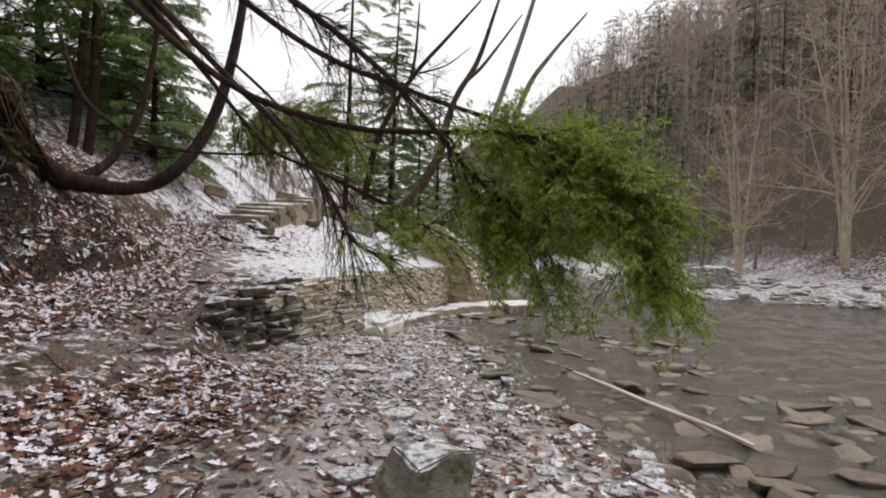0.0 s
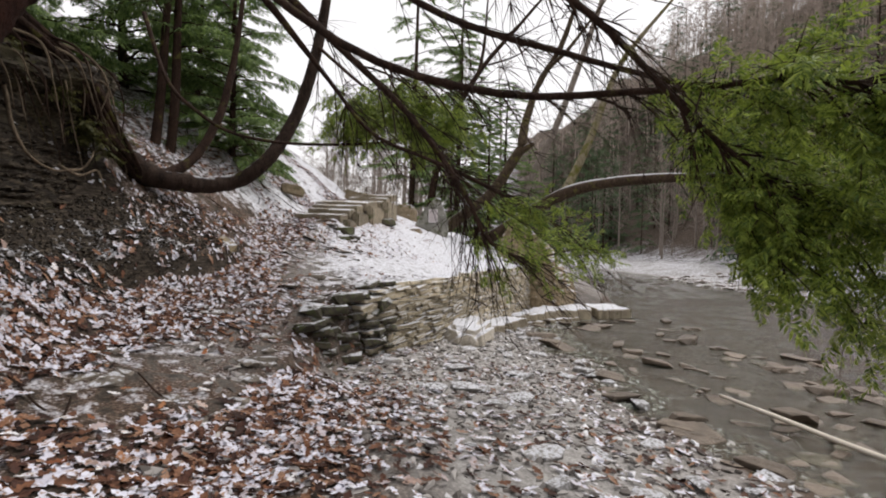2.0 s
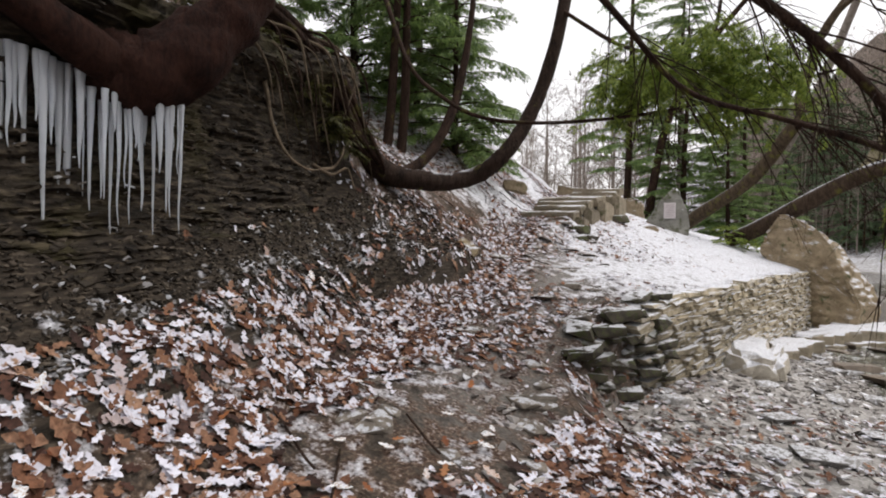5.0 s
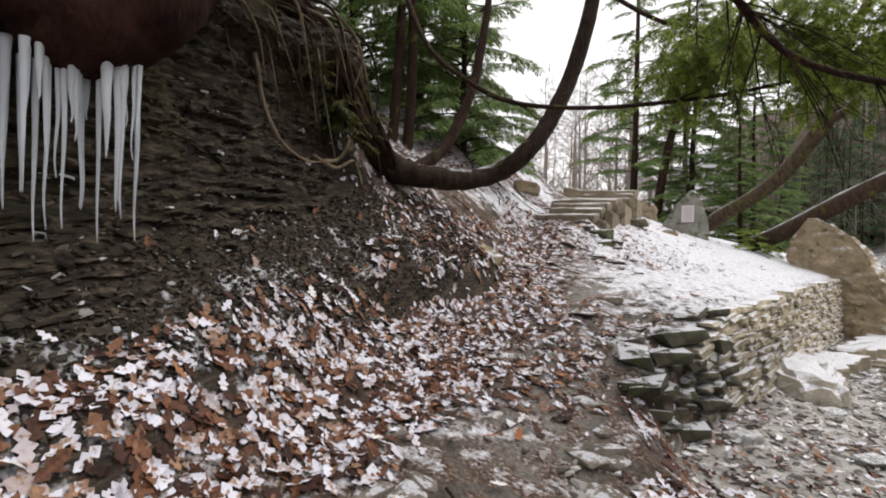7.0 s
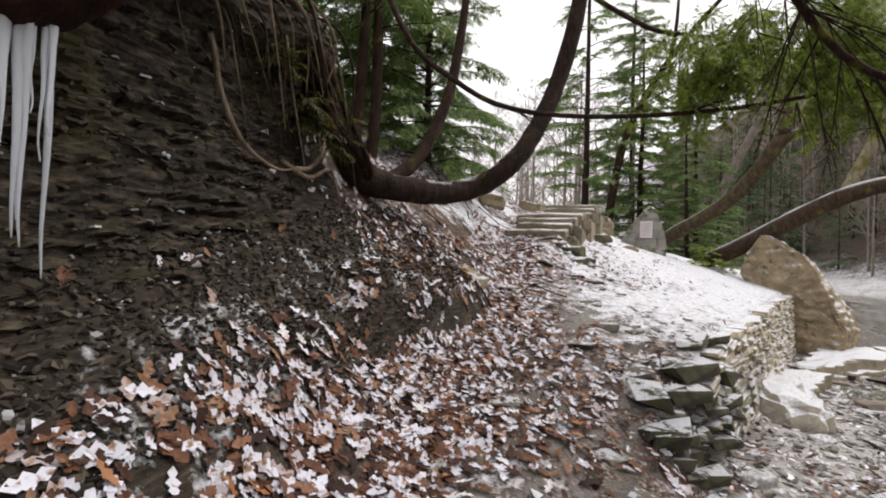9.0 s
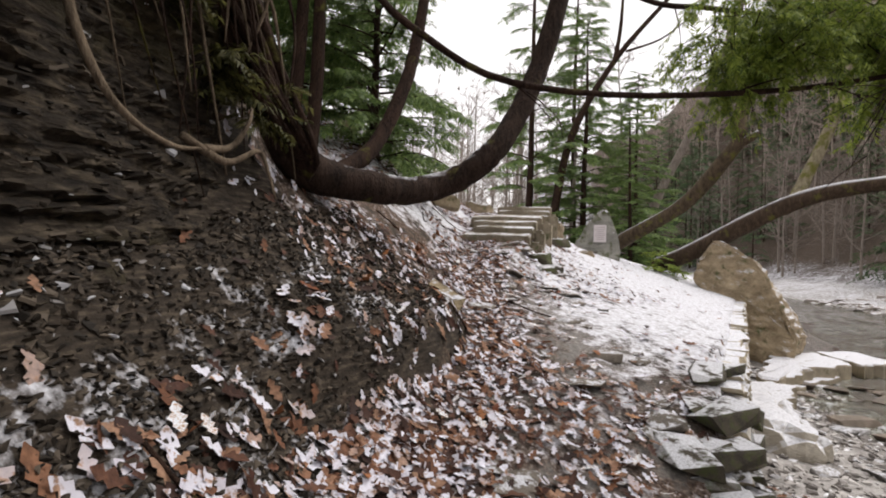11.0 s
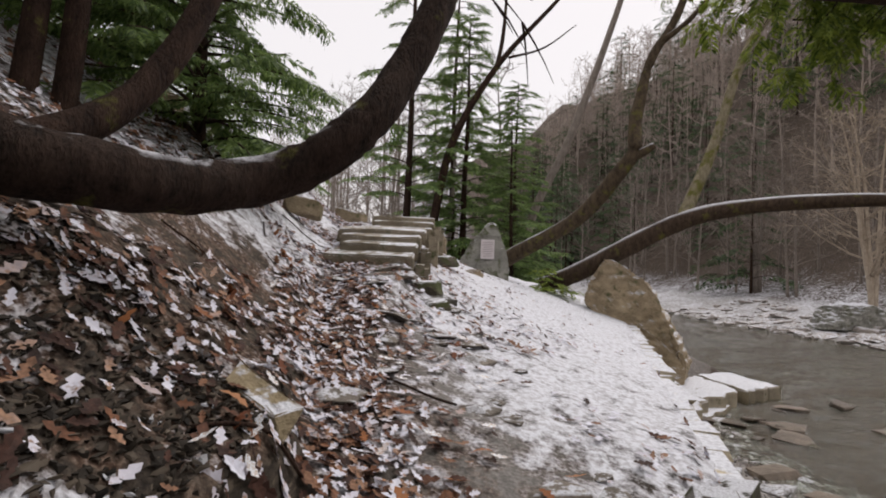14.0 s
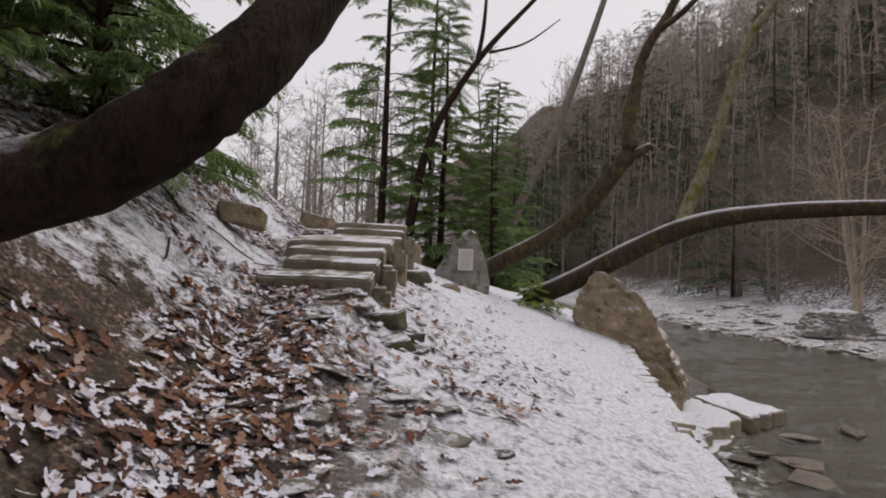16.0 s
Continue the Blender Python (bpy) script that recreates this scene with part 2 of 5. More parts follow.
def smooth_line(pts, n):
    """A rounded line through a few points, n points long; the last column may be a radius."""
    p = np.array(pts, float)
    k = len(p)
    q = np.vstack([2 * p[0] - p[1], p, 2 * p[-1] - p[-2]])
    out = []
    for s in np.linspace(0, k - 1.0001, n):
        i, t = int(s), s - int(s)
        a, b, c, d = q[i], q[i + 1], q[i + 2], q[i + 3]
        out.append(0.5 * (2 * b + (c - a) * t + (2 * a - 5 * b + 4 * c - d) * t * t + (3 * b - a - 3 * c + d) * t**3))
    out = np.array(out)
    if p.shape[1] == 4:
        out[:, 3] = np.interp(np.linspace(0, k - 1, n), np.arange(k), p[:, 3])
    return out


class Tubes:
    """Collects tapered tubes into one mesh."""

    def __init__(self):
        self.v, self.f, self.n = [], [], 0

    def add(self, line, sides=5, rough=0.0, seed=0, cap=True):
        p, r = line[:, :3], line[:, 3]
        t = np.gradient(p, axis=0)
        t /= np.linalg.norm(t, axis=1)[:, None] + 1e-9
        ref = np.array([0.31, 0.2, 0.93]) if abs(t[0, 2]) < 0.8 else np.array([0.9, 0.3, 0.1])
        a = np.cross(t, ref)
        a /= np.linalg.norm(a, axis=1)[:, None] + 1e-9
        b = np.cross(t, a)
        ang = np.linspace(0, 2 * np.pi, sides, endpoint=False)
        rr = np.repeat(r[:, None], sides, 1)
        if rough:
            k = np.arange(len(p))[:, None]
            rr = rr * (1 + rough * field(k * 0.35 + seed, np.cos(ang)[None] * 2 + 5 + np.sin(ang)[None], 1.0, 3, seed))
        ring = p[:, None] + rr[..., None] * (np.cos(ang)[None, :, None] * a[:, None] + np.sin(ang)[None, :, None] * b[:, None])
        m = len(p)
        self.v.append(ring.reshape(-1, 3))
        i = np.arange(m - 1)[:, None] * sides
        j = np.arange(sides)[None]
        j2 = (j + 1) % sides
        quads = np.stack([i + j, i + j2, i + sides + j2, i + sides + j], -1).reshape(-1, 4) + self.n
        self.f += [tuple(q) for q in quads.tolist()]
        if cap:
            self.f.append(tuple(int(self.n + (m - 1) * sides + q) for q in range(sides)))
            self.f.append(tuple(int(self.n + q) for q in reversed(range(sides))))
        self.n += m * sides
        return self

    def mesh(self, name, material):
        return mesh_of(name, np.vstack(self.v), self.f, material)


def tube_mesh(name, pts, material, n=24, sides=12, rough=0.12, seed=0):
    return Tubes().add(smooth_line(pts, n), sides, rough, seed).mesh(name, material)


def turns(yaw, pitch, roll):
    """Rotation matrices for arrays of angles."""
    cy, sy, cp, sp, cr, sr = np.cos(yaw), np.sin(yaw), np.cos(pitch), np.sin(pitch), np.cos(roll), np.sin(roll)
    o, l = np.zeros_like(cy), np.ones_like(cy)
    rz = np.stack([np.stack([cy, -sy, o], -1), np.stack([sy, cy, o], -1), np.stack([o, o, l], -1)], -2)
    ry = np.stack([np.stack([cp, o, sp], -1), np.stack([o, l, o], -1), np.stack([-sp, o, cp], -1)], -2)
    rx = np.stack([np.stack([l, o, o], -1), np.stack([o, cr, -sr], -1), np.stack([o, sr, cr], -1)], -2)
    return rz @ ry @ rx


def scattered(name, templates, rot, at, size, material, smooth=False, pick=None):
    """Many small shapes joined in one mesh."""
    verts, faces, base = [], [], 0
    pick = RNG.randint(0, len(templates), len(at)) if pick is None else pick
    for k, (tv, tf) in enumerate(templates):
        sel = pick == k
        n = int(sel.sum())
        if not n:
            continue
        s = size[sel]
        s = s[:, None, None] if s.ndim == 1 else s[:, None, :]
        v = np.einsum("nij,nmj->nmi", rot[sel], tv[None] * s) + at[sel][:, None]
        verts.append(v.reshape(-1, 3))
        off = (np.arange(n) * len(tv) + base)
        for face in tf:
            faces.append((np.array(face)[None] + off[:, None]).tolist())
        base += n * len(tv)
    return mesh_of(name, np.vstack(verts), [f for g in faces for f in g], material, smooth)


def rock_mesh(name, seed, size, material, points=16, bevel=0.03):
    """An angular stone: a hull of random points, its edges worn."""
    r = np.random.RandomState(seed)
    bm = bmesh.new()
    for _ in range(points):
        d = r.normal(size=3)
        d = np.sign(d) * np.abs(d) ** 0.6
        d /= np.max(np.abs(d)) * (0.85 + 0.3 * r.rand())
        bm.verts.new(Vector((d * np.array(size) / 2).tolist()))
    bmesh.ops.convex_hull(bm, input=bm.verts)
    inner = [v for v in bm.verts if not v.link_faces]
    bmesh.ops.delete(bm, geom=inner, context="VERTS")
    if bevel:
        bmesh.ops.bevel(bm, geom=list(bm.edges), offset=bevel * min(size), segments=1, affect="EDGES", clamp_overlap=True)
    me = bpy.data.meshes.new(name)
    bm.to_mesh(me)
    bm.free()
    me.materials.append(material)
    return me


def big_rock_mesh(name, corners, material, seed, cuts=4, amount=0.05, bevel=0.04):
    """A large boulder: a hull of its corners, bevelled, divided and weathered."""
    bm = bmesh.new()
    for c in corners:
        bm.verts.new(c)
    bmesh.ops.convex_hull(bm, input=bm.verts)
    bmesh.ops.delete(bm, geom=[v for v in bm.verts if not v.link_faces], context="VERTS")
    bmesh.ops.bevel(bm, geom=list(bm.edges), offset=bevel, segments=2, affect="EDGES", clamp_overlap=True)
    bmesh.ops.triangulate(bm, faces=bm.faces)
    for _ in range(cuts):
        longest = [e for e in bm.edges if e.calc_length() > 0.10]
        if not longest:
            break
        bmesh.ops.subdivide_edges(bm, edges=longest, cuts=1)
        bmesh.ops.triangulate(bm, faces=[f for f in bm.faces if len(f.verts) > 3])
    bm.normal_update()
    for v in bm.verts:
        q = v.co * 2.3 + Vector((seed, 0, 0))
        v.co += v.normal * (noise.fractal(q, 1.0, 2.0, 5) * amount + noise.noise(q * Vector((1, 1, 4))) * amount * 0.6)
    me = bpy.data.meshes.new(name)
    bm.to_mesh(me)
    bm.free()
    me.materials.append(material)
    return me


# ---- the lie of the land ----
def foot_x(y):
    return np.interp(y, (-8, 0, 3, 4.3, 6, 8, 9.6, 12, 14, 18, 25, 40, 80), (-4.3, -4.2, -4.1, -4.3, -4.6, -4.6, -4.9, -5.3, -5.7, -6.2, -7.5, -14, -45))


def foot_z(y):
    return np.interp(y, (-8, 0, 3, 4.3, 6, 8, 9.6, 12, 14, 18, 25, 80), (0.1, 0.15, 0.35, 0.5, 0.75, 1.2, 1.48, 2.05, 2.4, 3.05, 3.4, 3.4))


def edge_x(y):
    return np.interp(y, (-8, 4, 5.5, 6.4, 7, 8.3, 17.3, 18.4, 22, 80), (-2, -2.2, -2.7, -3.1, -3.1, -2.68, 0.2, 0.3, 0.5, 3))


def edge_z(y):
    return np.interp(y, (-8, 3, 4, 5.5, 6.4, 7, 8.3, 9, 17.3, 19, 22, 80), (0.05, 0.05, 0.06, 0.15, 0.42, 0.6, 0.9, 1.0, 1.08, 1.25, 1.4, 1.4))


def drop_w(y):
    return np.interp(y, (4, 5.5, 6.4, 7, 7.6, 17.2, 18.2, 80), (1.5, 1.2, 0.5, 0.3, 0.12, 0.12, 3.2, 5))


def shore_x(y):
    return np.interp(y, (-8, 3, 4.4, 7, 10, 13.7, 15.5, 18, 25, 80), (3.2, 2.5, 2.1, 0.9, 0.4, 0.0, 0.8, 2.6, 4.2, 9))


def far_x(y):
    return np.interp(y, (-60, 0, 14, 19, 22.5, 25, 33, 45, 60, 90, 130, 200), (60, 40, 32, 26, 20.5, 13.6, 12.6, 12.4, 9, 1, -18, -50))


WATER_Z = -0.38


def ground_z(x, y):
    x, y = np.broadcast_arrays(np.asarray(x, float), np.asarray(y, float))
    xf, zf, xe, ze, w = foot_x(y), foot_z(y), edge_x(y), edge_z(y), drop_w(y)
    xs = shore_x(y)
    near = WATER_Z + np.where(x < xs, 0.1 * (xs - x), -0.07 * (x - xs))
    near = np.clip(near, -0.85, 0.2)
    xr = far_x(y)
    s = x - xr
    far = WATER_Z + np.interp(s, (-6, 0, 4, 9, 14, 40, 60, 130), (-0.5, 0, 0.55, 1.4, 3.5, 30, 47, 52))
    low = np.maximum(near, far)
    pw = np.interp(y, (8, 10, 12, 14, 18), (0, 0.25, 0.9, 1.2, 1.0))
    t = np.clip((x - xf - pw) / np.maximum(xe - xf - pw, 0.1), 0, 1)
    deck = zf + (ze - zf) * t ** np.interp(y, (9, 12, 17), (0.85, 0.6, 0.75))
    d = np.clip((x - xe) / w, 0, 1)
    z = np.where(x < xe, deck, deck + (low - deck) * d**0.8)
    z = np.where(x >= xe + w, low, z)
    z = np.where(s > 2, np.maximum(z, far), z)
    b = xf - x
    cut = np.interp(b, (0, 0.3, 0.5, 0.8, 1.2, 1.4, 1.55, 1.75, 3, 20, 60), (0, 0.2, 0.45, 0.72, 1.16, 1.5, 2.2, 2.65, 3.9, 16, 36))
    soft = np.interp(b, (0, 0.4, 1.0, 3, 20, 60), (0, 0.25, 0.85, 2.3, 11.5, 26))
    k = np.clip((y - 6.9) / 1.3, 0, 1)
    k = k * k * (3 - 2 * k)
    bank = zf + cut * (1 - k) + soft * k
    z = np.where(x < xf, bank, z)
    bump = 0.035 * field(x, y, 1.6, 3, 1) + 0.02 * field(x, y, 6, 2, 2)
    bump = bump + np.where(b > 0.2, 0.10 * field(x, y, 0.9, 3, 4) + 0.04 * field(x, y, 5, 2, 6), 0)
    bump = bump + np.where(s > 2, 0.25 * field(x, y, 0.3, 3, 5), 0) + np.clip((s - 10) / 30, 0, 1) * 7 * field(x, y, 0.03, 3, 15)
    # debris mound with a cut edge at the path, and the hollow beside it
    inside, tall = mound_edge(x, y)
    lump = 0.18 * tall * np.clip(inside / 0.07, 0, 1) * np.clip(1 - (inside - 0.18) / 0.42, 0, 1)
    hollow = 0.17 * np.exp(-((x + 5.1) ** 2 / 0.1 + (y - 6.15) ** 2 / 0.16)) + 0.1 * np.exp(-((x + 5.1) ** 2 / 0.25 + (y - 9.2) ** 2 / 0.8)) * -1
    return z + bump + lump - hollow


def mound_edge(x, y):
    """How far a place lies inside the cut edge of the debris mound, and how tall that edge is there."""
    xm = np.interp(y, (5.9, 6.4, 6.8, 7.2, 7.8, 8.3, 8.8), (-5.2, -5.0, -4.82, -4.68, -4.6, -4.72, -4.9)) + 0.05 * field(x, y, 3.5, 2, 23)
    return xm - x, np.interp(y, (5.9, 6.4, 6.9, 7.7, 8.4, 8.9), (0, 0.5, 1, 1, 0.5, 0))


def ground_at(x, y):
    return float(ground_z(x, y))


# ---- ground, one sheet to the horizon ----
def axis(inner0, inner1, step, outer0, outer1, n0, n1):
    a = inner0 - (inner0 - outer0) * np.linspace(1, 0, n0, endpoint=False) ** 2.2
    c = inner1 + (outer1 - inner1) * np.linspace(0, 1, n1 + 1)[1:] ** 2.2
    return np.concatenate([a, np.arange(inner0, inner1, step), [inner1], c])


GX = axis(-7.5, 3.6, 0.06, -160, 220, 60, 90)
GY = axis(1.2, 18.5, 0.06, -120, 320, 40, 90)


def ground_sheet():
    X, Y = np.meshgrid(GX, GY, indexing="ij")
    Z = ground_z(X, Y)
    v = np.stack([X, Y, Z], -1).reshape(-1, 3)
    ni, nj = X.shape
    i, j = np.meshgrid(np.arange(ni - 1), np.arange(nj - 1), indexing="ij")
    a = (i * nj + j).ravel()
    me = mesh_of("ground", v, np.stack([a, a + nj, a + nj + 1, a + 1], -1), M_GROUND)
    xf, xe, w = foot_x(Y), edge_x(Y), drop_w(Y)
    n = field(X, Y, 0.8, 3, 8)
    right = np.clip((X - xe) / np.maximum(w, 0.5), 0, 1)
    far = np.clip((X - far_x(Y) + 2) / 3, 0, 1)
    wet = np.clip(1 - np.abs(X - shore_x(Y) - 0.6) / 1.4, 0, 1) * right * (1 - far)
    wet = np.where((X > shore_x(Y)) & (far < 0.5), 1.0, wet)
    litter = np.clip(1 - right, 0, 1)
    deck_snow = np.clip((X - xf - np.interp(Y, (8, 10), (0.9, 0.45))) / 0.8, 0, 1) * np.clip((Y - 7.5) / 1.5, 0, 1) * (1 - right)
    top_snow = np.clip((Y - 10) / 4, 0, 1) * (1 - right)
    snow = 0.485 + 0.05 * n + 0.15 * deck_snow + 0.085 * top_snow - 0.2 * right * (1 - far) + 0.06 * far - 0.2 * np.clip((X - far_x(Y) - 9) / 8, 0, 1)
    cut = (X < xf - 0.35) & (X > xf - 1.9) & (Y < 7.2)
    shale = np.where(cut, 1.0, 0.0)
    snow = np.where(cut, 0.3, snow)
    snow = np.where((X < xf - 0.2) & (X > xf - 0.9) & (Y < 7.4), 0.5, snow)
    snow = np.where(X < xf - 2, np.where(Y < 7, 0.44, 0.5) + 0.05 * n, snow)
    slope = np.clip((Y - 7.0) / 0.8, 0, 1) * np.clip((13 - Y) / 2, 0, 1) * (X < xf - 0.1) * (X > xf - 2.2)
    snow = snow + slope * (0.0 + 0.07 * field(X, Y, 2.5, 3, 19))
    snow = snow + 0.07 * np.clip((Y - 9.5) / 2, 0, 1) * (X < xf - 0.1)
    snow = np.where((wet > 0.8) & (far < 0.5), 0.0, snow)
    inside, tall = mound_edge(X, Y)
    face = (inside > -0.03) & (inside < 0.13) & (tall > 0.2)
    crest = (inside > 0.12) & (inside < 0.55) & (tall > 0.3)
    shale = np.where(face, 1.0, shale)
    snow = np.where(face, 0.33, np.where(crest, 0.49 + 0.1 * field(X, Y, 5, 2, 37), snow))
    litter = np.where(X > far_x(Y) + 7, 0.35, litter)
    trodden = 0.75 * np.clip(1 - abs(X - xf - 0.95) / 0.7, 0, 1) * np.clip((Y - 4.5) / 1.5, 0, 1)
    for name, val in (("gravel", np.maximum(np.maximum(right, far), trodden) * (X < far_x(Y) + 7)), ("litter", litter), ("wet", wet), ("snow", snow), ("shale", shale)):
        at = me.attributes.new(name, "FLOAT", "POINT")
        at.data.foreach_set("value", np.ascontiguousarray(np.broadcast_to(val, X.shape), dtype=np.float32).ravel())
    return tagged(new("ground", me), "snow-dusted forest ground with mud, leaf litter and creek gravel", "ground", kind="structure")


ground = ground_sheet()


def creek():
    ys = np.concatenate([np.linspace(-100, 0, 12), np.arange(1.5, 24, 0.09), np.linspace(24.2, 40, 50), np.linspace(41, 250, 40)])
    n = 120
    v = []
    for y in ys:
        a, b = float(shore_x(y)) - 0.6, float(far_x(y)) + 1.0
        x = a + (b - a) * np.linspace(0, 1, n) ** 1.6
        lift = 0.04 * field(x * 0.9 + 0.5 * y, y * 2.2 - 0.3 * x, 1.0, 3, 3) + 0.022 * field(x * 2.2, y * 4.5, 1.0, 2, 5) * np.clip(1.4 - abs(y - 7) / 12, 0.4, 1)
        v += np.stack([x, np.full(n, y), WATER_Z + lift], -1).tolist()
    i, j = np.meshgrid(np.arange(len(ys) - 1), np.arange(n - 1), indexing="ij")
    a = (i * n + j).ravel()
    ob = new("water", mesh_of("water", v, np.stack([a, a + 1, a + n + 1, a + n], -1), M_WATER))
    ob.visible_shadow = False
    return tagged(ob, "shallow rippling creek water over brown shale", "water", kind="structure")


creek()


def scree_material():
    m = Mat("shale_flakes", 0.75, spec=0.25)
    c = m.ramp(m.island(), (0.0, (0.012, 0.0095, 0.007)), (0.6, (0.048, 0.038, 0.028)), (0.95, (0.12, 0.096, 0.072)), (0.99, (0.5, 0.51, 0.54)))
    return m.out(c, m.noise(40, 3), 0.3, 0.01)


# ---- shale face of the bank, undercut below the roots ----
def shale_face():
    us, vs = np.linspace(-1.0, 7.6, 240), np.linspace(0, 1, 110)
    U, V = np.meshgrid(us, vs, indexing="ij")
    fx, fz = foot_x(U), foot_z(U)
    off = np.interp(V, (0, 0.2, 0.4, 0.72, 0.88, 0.96, 1.0), (0.9, 1.1, 1.24, 1.38, 1.32, 1.15, 1.2))
    hz = np.interp(V, (0, 0.2, 0.4, 0.72, 0.88, 0.96, 1.0), (0.72, 0.95, 1.18, 1.9, 2.35, 2.52, 2.72))
    Z = fz + hz
    layer = np.floor(Z * 30 + 0.8 * field(U, V, 1.2, 2, 3))
    strata = 0.055 * field(U * 3.5, layer * 7.7, 1.0, 2, 11) + 0.07 * field(U, V * 2.5, 1.4, 3, 12) + 0.018 * field(U, V * 3, 9, 2, 13)
    side = np.clip((U - 6.6) / 1.0, 0, 1)
    X = fx - off + strata + 0.03 - 0.5 * side
    v = np.stack([X, U + 0.02 * field(U, V, 5, 2, 14), Z], -1).reshape(-1, 3)
    n = len(vs)
    i, j = np.meshgrid(np.arange(len(us) - 1), np.arange(n - 1), indexing="ij")
    a = (i * n + j).ravel()
    m = Mat("damp_shale_bank", 0.85, spec=0.2).world_coords()
    nn, big = m.noise(7, 7, (1, 1, 4)), m.noise(1.3, 4)
    c = m.ramp(nn, (0.35, (0.011, 0.0085, 0.0065)), (0.52, (0.042, 0.033, 0.024)), (0.7, (0.125, 0.1, 0.07)))
    c = m.mix(m.ramp(big, (0.52, 0.0), (0.68, 0.7)), c, (0.06, 0.052, 0.02))
    ob = new("shale_bank", mesh_of("shale_bank", v, np.stack([a, a + 1, a + n + 1, a + n], -1), m.out(c, nn, 0.9, 0.05), smooth=False))
    tagged(ob, "dark crumbling undercut shale bank face", "bank", kind="structure")
    # flakes that stand proud of the face
    r = np.random.RandomState(22)
    pick = r.randint(0, len(v), 5200)
    flake = np.array([(-0.5, -0.35, 0), (0.4, -0.5, 0.02), (0.55, 0.3, 0), (-0.3, 0.5, 0.02), (-0.45, -0.3, 0.2), (0.35, -0.45, 0.22), (0.5, 0.25, 0.2), (-0.28, 0.42, 0.18)])
    quad = [(3, 2, 1, 0), (4, 5, 6, 7), (0, 1, 5, 4), (1, 2, 6, 5), (2, 3, 7, 6), (3, 0, 4, 7)]
    k = len(pick)
    me = scattered("shale_flakes", [(flake, quad)], turns(r.uniform(0, 6.28, k), r.normal(0.15, 0.3, k), r.normal(0, 0.3, k)), v[pick] + np.array((0.0, 0, 0)), 0.016 + 0.055 * r.rand(k) ** 2, scree_material())
    tagged(new("shale_flakes", me), "thin dark shale flakes jutting from the bank face", "scree", kind="stuff")


shale_face()


# ---- dry-laid wall that holds the path above the creek ----
def retaining_wall():
    wall = thing("wall_creek", (0, 0, 0), "tan dry-laid flat stone retaining wall dusted with snow", "wall", kind="structure")
    r = np.random.RandomState(21)
    boxes = []
    for k in range(12):
        v = np.array([(x, y, z) for x in (-1, 1) for y in (-1, 1) for z in (-1, 1)], float) * 0.5
        v += r.uniform(-0.09, 0.09, v.shape)
        boxes.append(v)
    faces = [(0, 1, 3, 2), (4, 6, 7, 5), (0, 4, 5, 1), (2, 3, 7, 6), (0, 2, 6, 4), (1, 5, 7, 3)]
    meshes = [mesh_of("stone", b, faces, M_WALLSTONE, False) for b in boxes]
    p0, p1 = np.array((-2.84, 7.8)), np.array((0.24, 17.3))
    along = (p1 - p0) / np.linalg.norm(p1 - p0)
    length = float(np.linalg.norm(p1 - p0))
    yaw = math.atan2(along[1], along[0])
    made, z = 0, -0.42
    rest_at, rest_size, rest_yaw = [], [], []
    while z < 1.08:
        h = r.uniform(0.032, 0.062)
        s = r.uniform(0.0, 0.55)
        while s < length:
            l = r.uniform(0.13, 0.5)
            top = float(edge_z(p0[1] + along[1] * max(s, 0.0))) - 0.02
            if z + h < top + 0.02:
                lean = (1.0 - z) * 0.06 - 0.015
                x, y = p0 + along * (s + l / 2)
                out = lean + r.uniform(-0.035, 0.035)
                px, py = x + math.sin(yaw) * out, y - math.cos(yaw) * out
                rz = yaw + r.uniform(-0.06, 0.06)
                if s < 4.2 and made < 300:
                    o = part("stone", meshes[r.randint(12)], wall)
                    o.matrix_basis = Matrix.LocRotScale((px, py, z + h / 2), Euler((r.uniform(-0.05, 0.05), r.uniform(-0.05, 0.05), rz)), (l * 1.02, 0.3, h * 1.05))
                    made += 1
                else:
                    rest_at.append((px, py, z + h / 2))
                    rest_size.append((l * 1.02, 0.3, h * 1.05))
                    rest_yaw.append(rz)
            s += l
        z += h
    ry = np.array(rest_yaw)
    me = scattered("stones", [(b, faces) for b in boxes], turns(ry, r.uniform(-0.05, 0.05, len(ry)), r.uniform(-0.05, 0.05, len(ry))), np.array(rest_at), np.array(rest_size), M_WALLSTONE)
    tagged(part("stones", me, wall), kind="stuff")


retaining_wall()


# ---- stone steps ----
def block_mesh(name, sx, sy, sz, material, seed, bevel=0.02):
    r = np.random.RandomState(seed)
    bm = bmesh.new()
    bmesh.ops.create_cube(bm, size=1.0)
    bmesh.ops.scale(bm, vec=(sx, sy, sz), verts=bm.verts)
    bmesh.ops.subdivide_edges(bm, edges=[e for e in bm.edges if e.calc_length() > 0.5], cuts=6)
    bmesh.ops.bevel(bm, geom=[e for e in bm.edges if e.calc_face_angle(0) > 0.5], offset=bevel, segments=2, affect="EDGES")
    for v in bm.verts:
        v.co += Vector([noise.noise(v.co * 4 + Vector((seed, k * 7.0, 0))) * 0.022 for k in range(3)])
    me = bpy.data.meshes.new(name)
    bm.to_mesh(me)
    bm.free()
    me.materials.append(material)
    return me


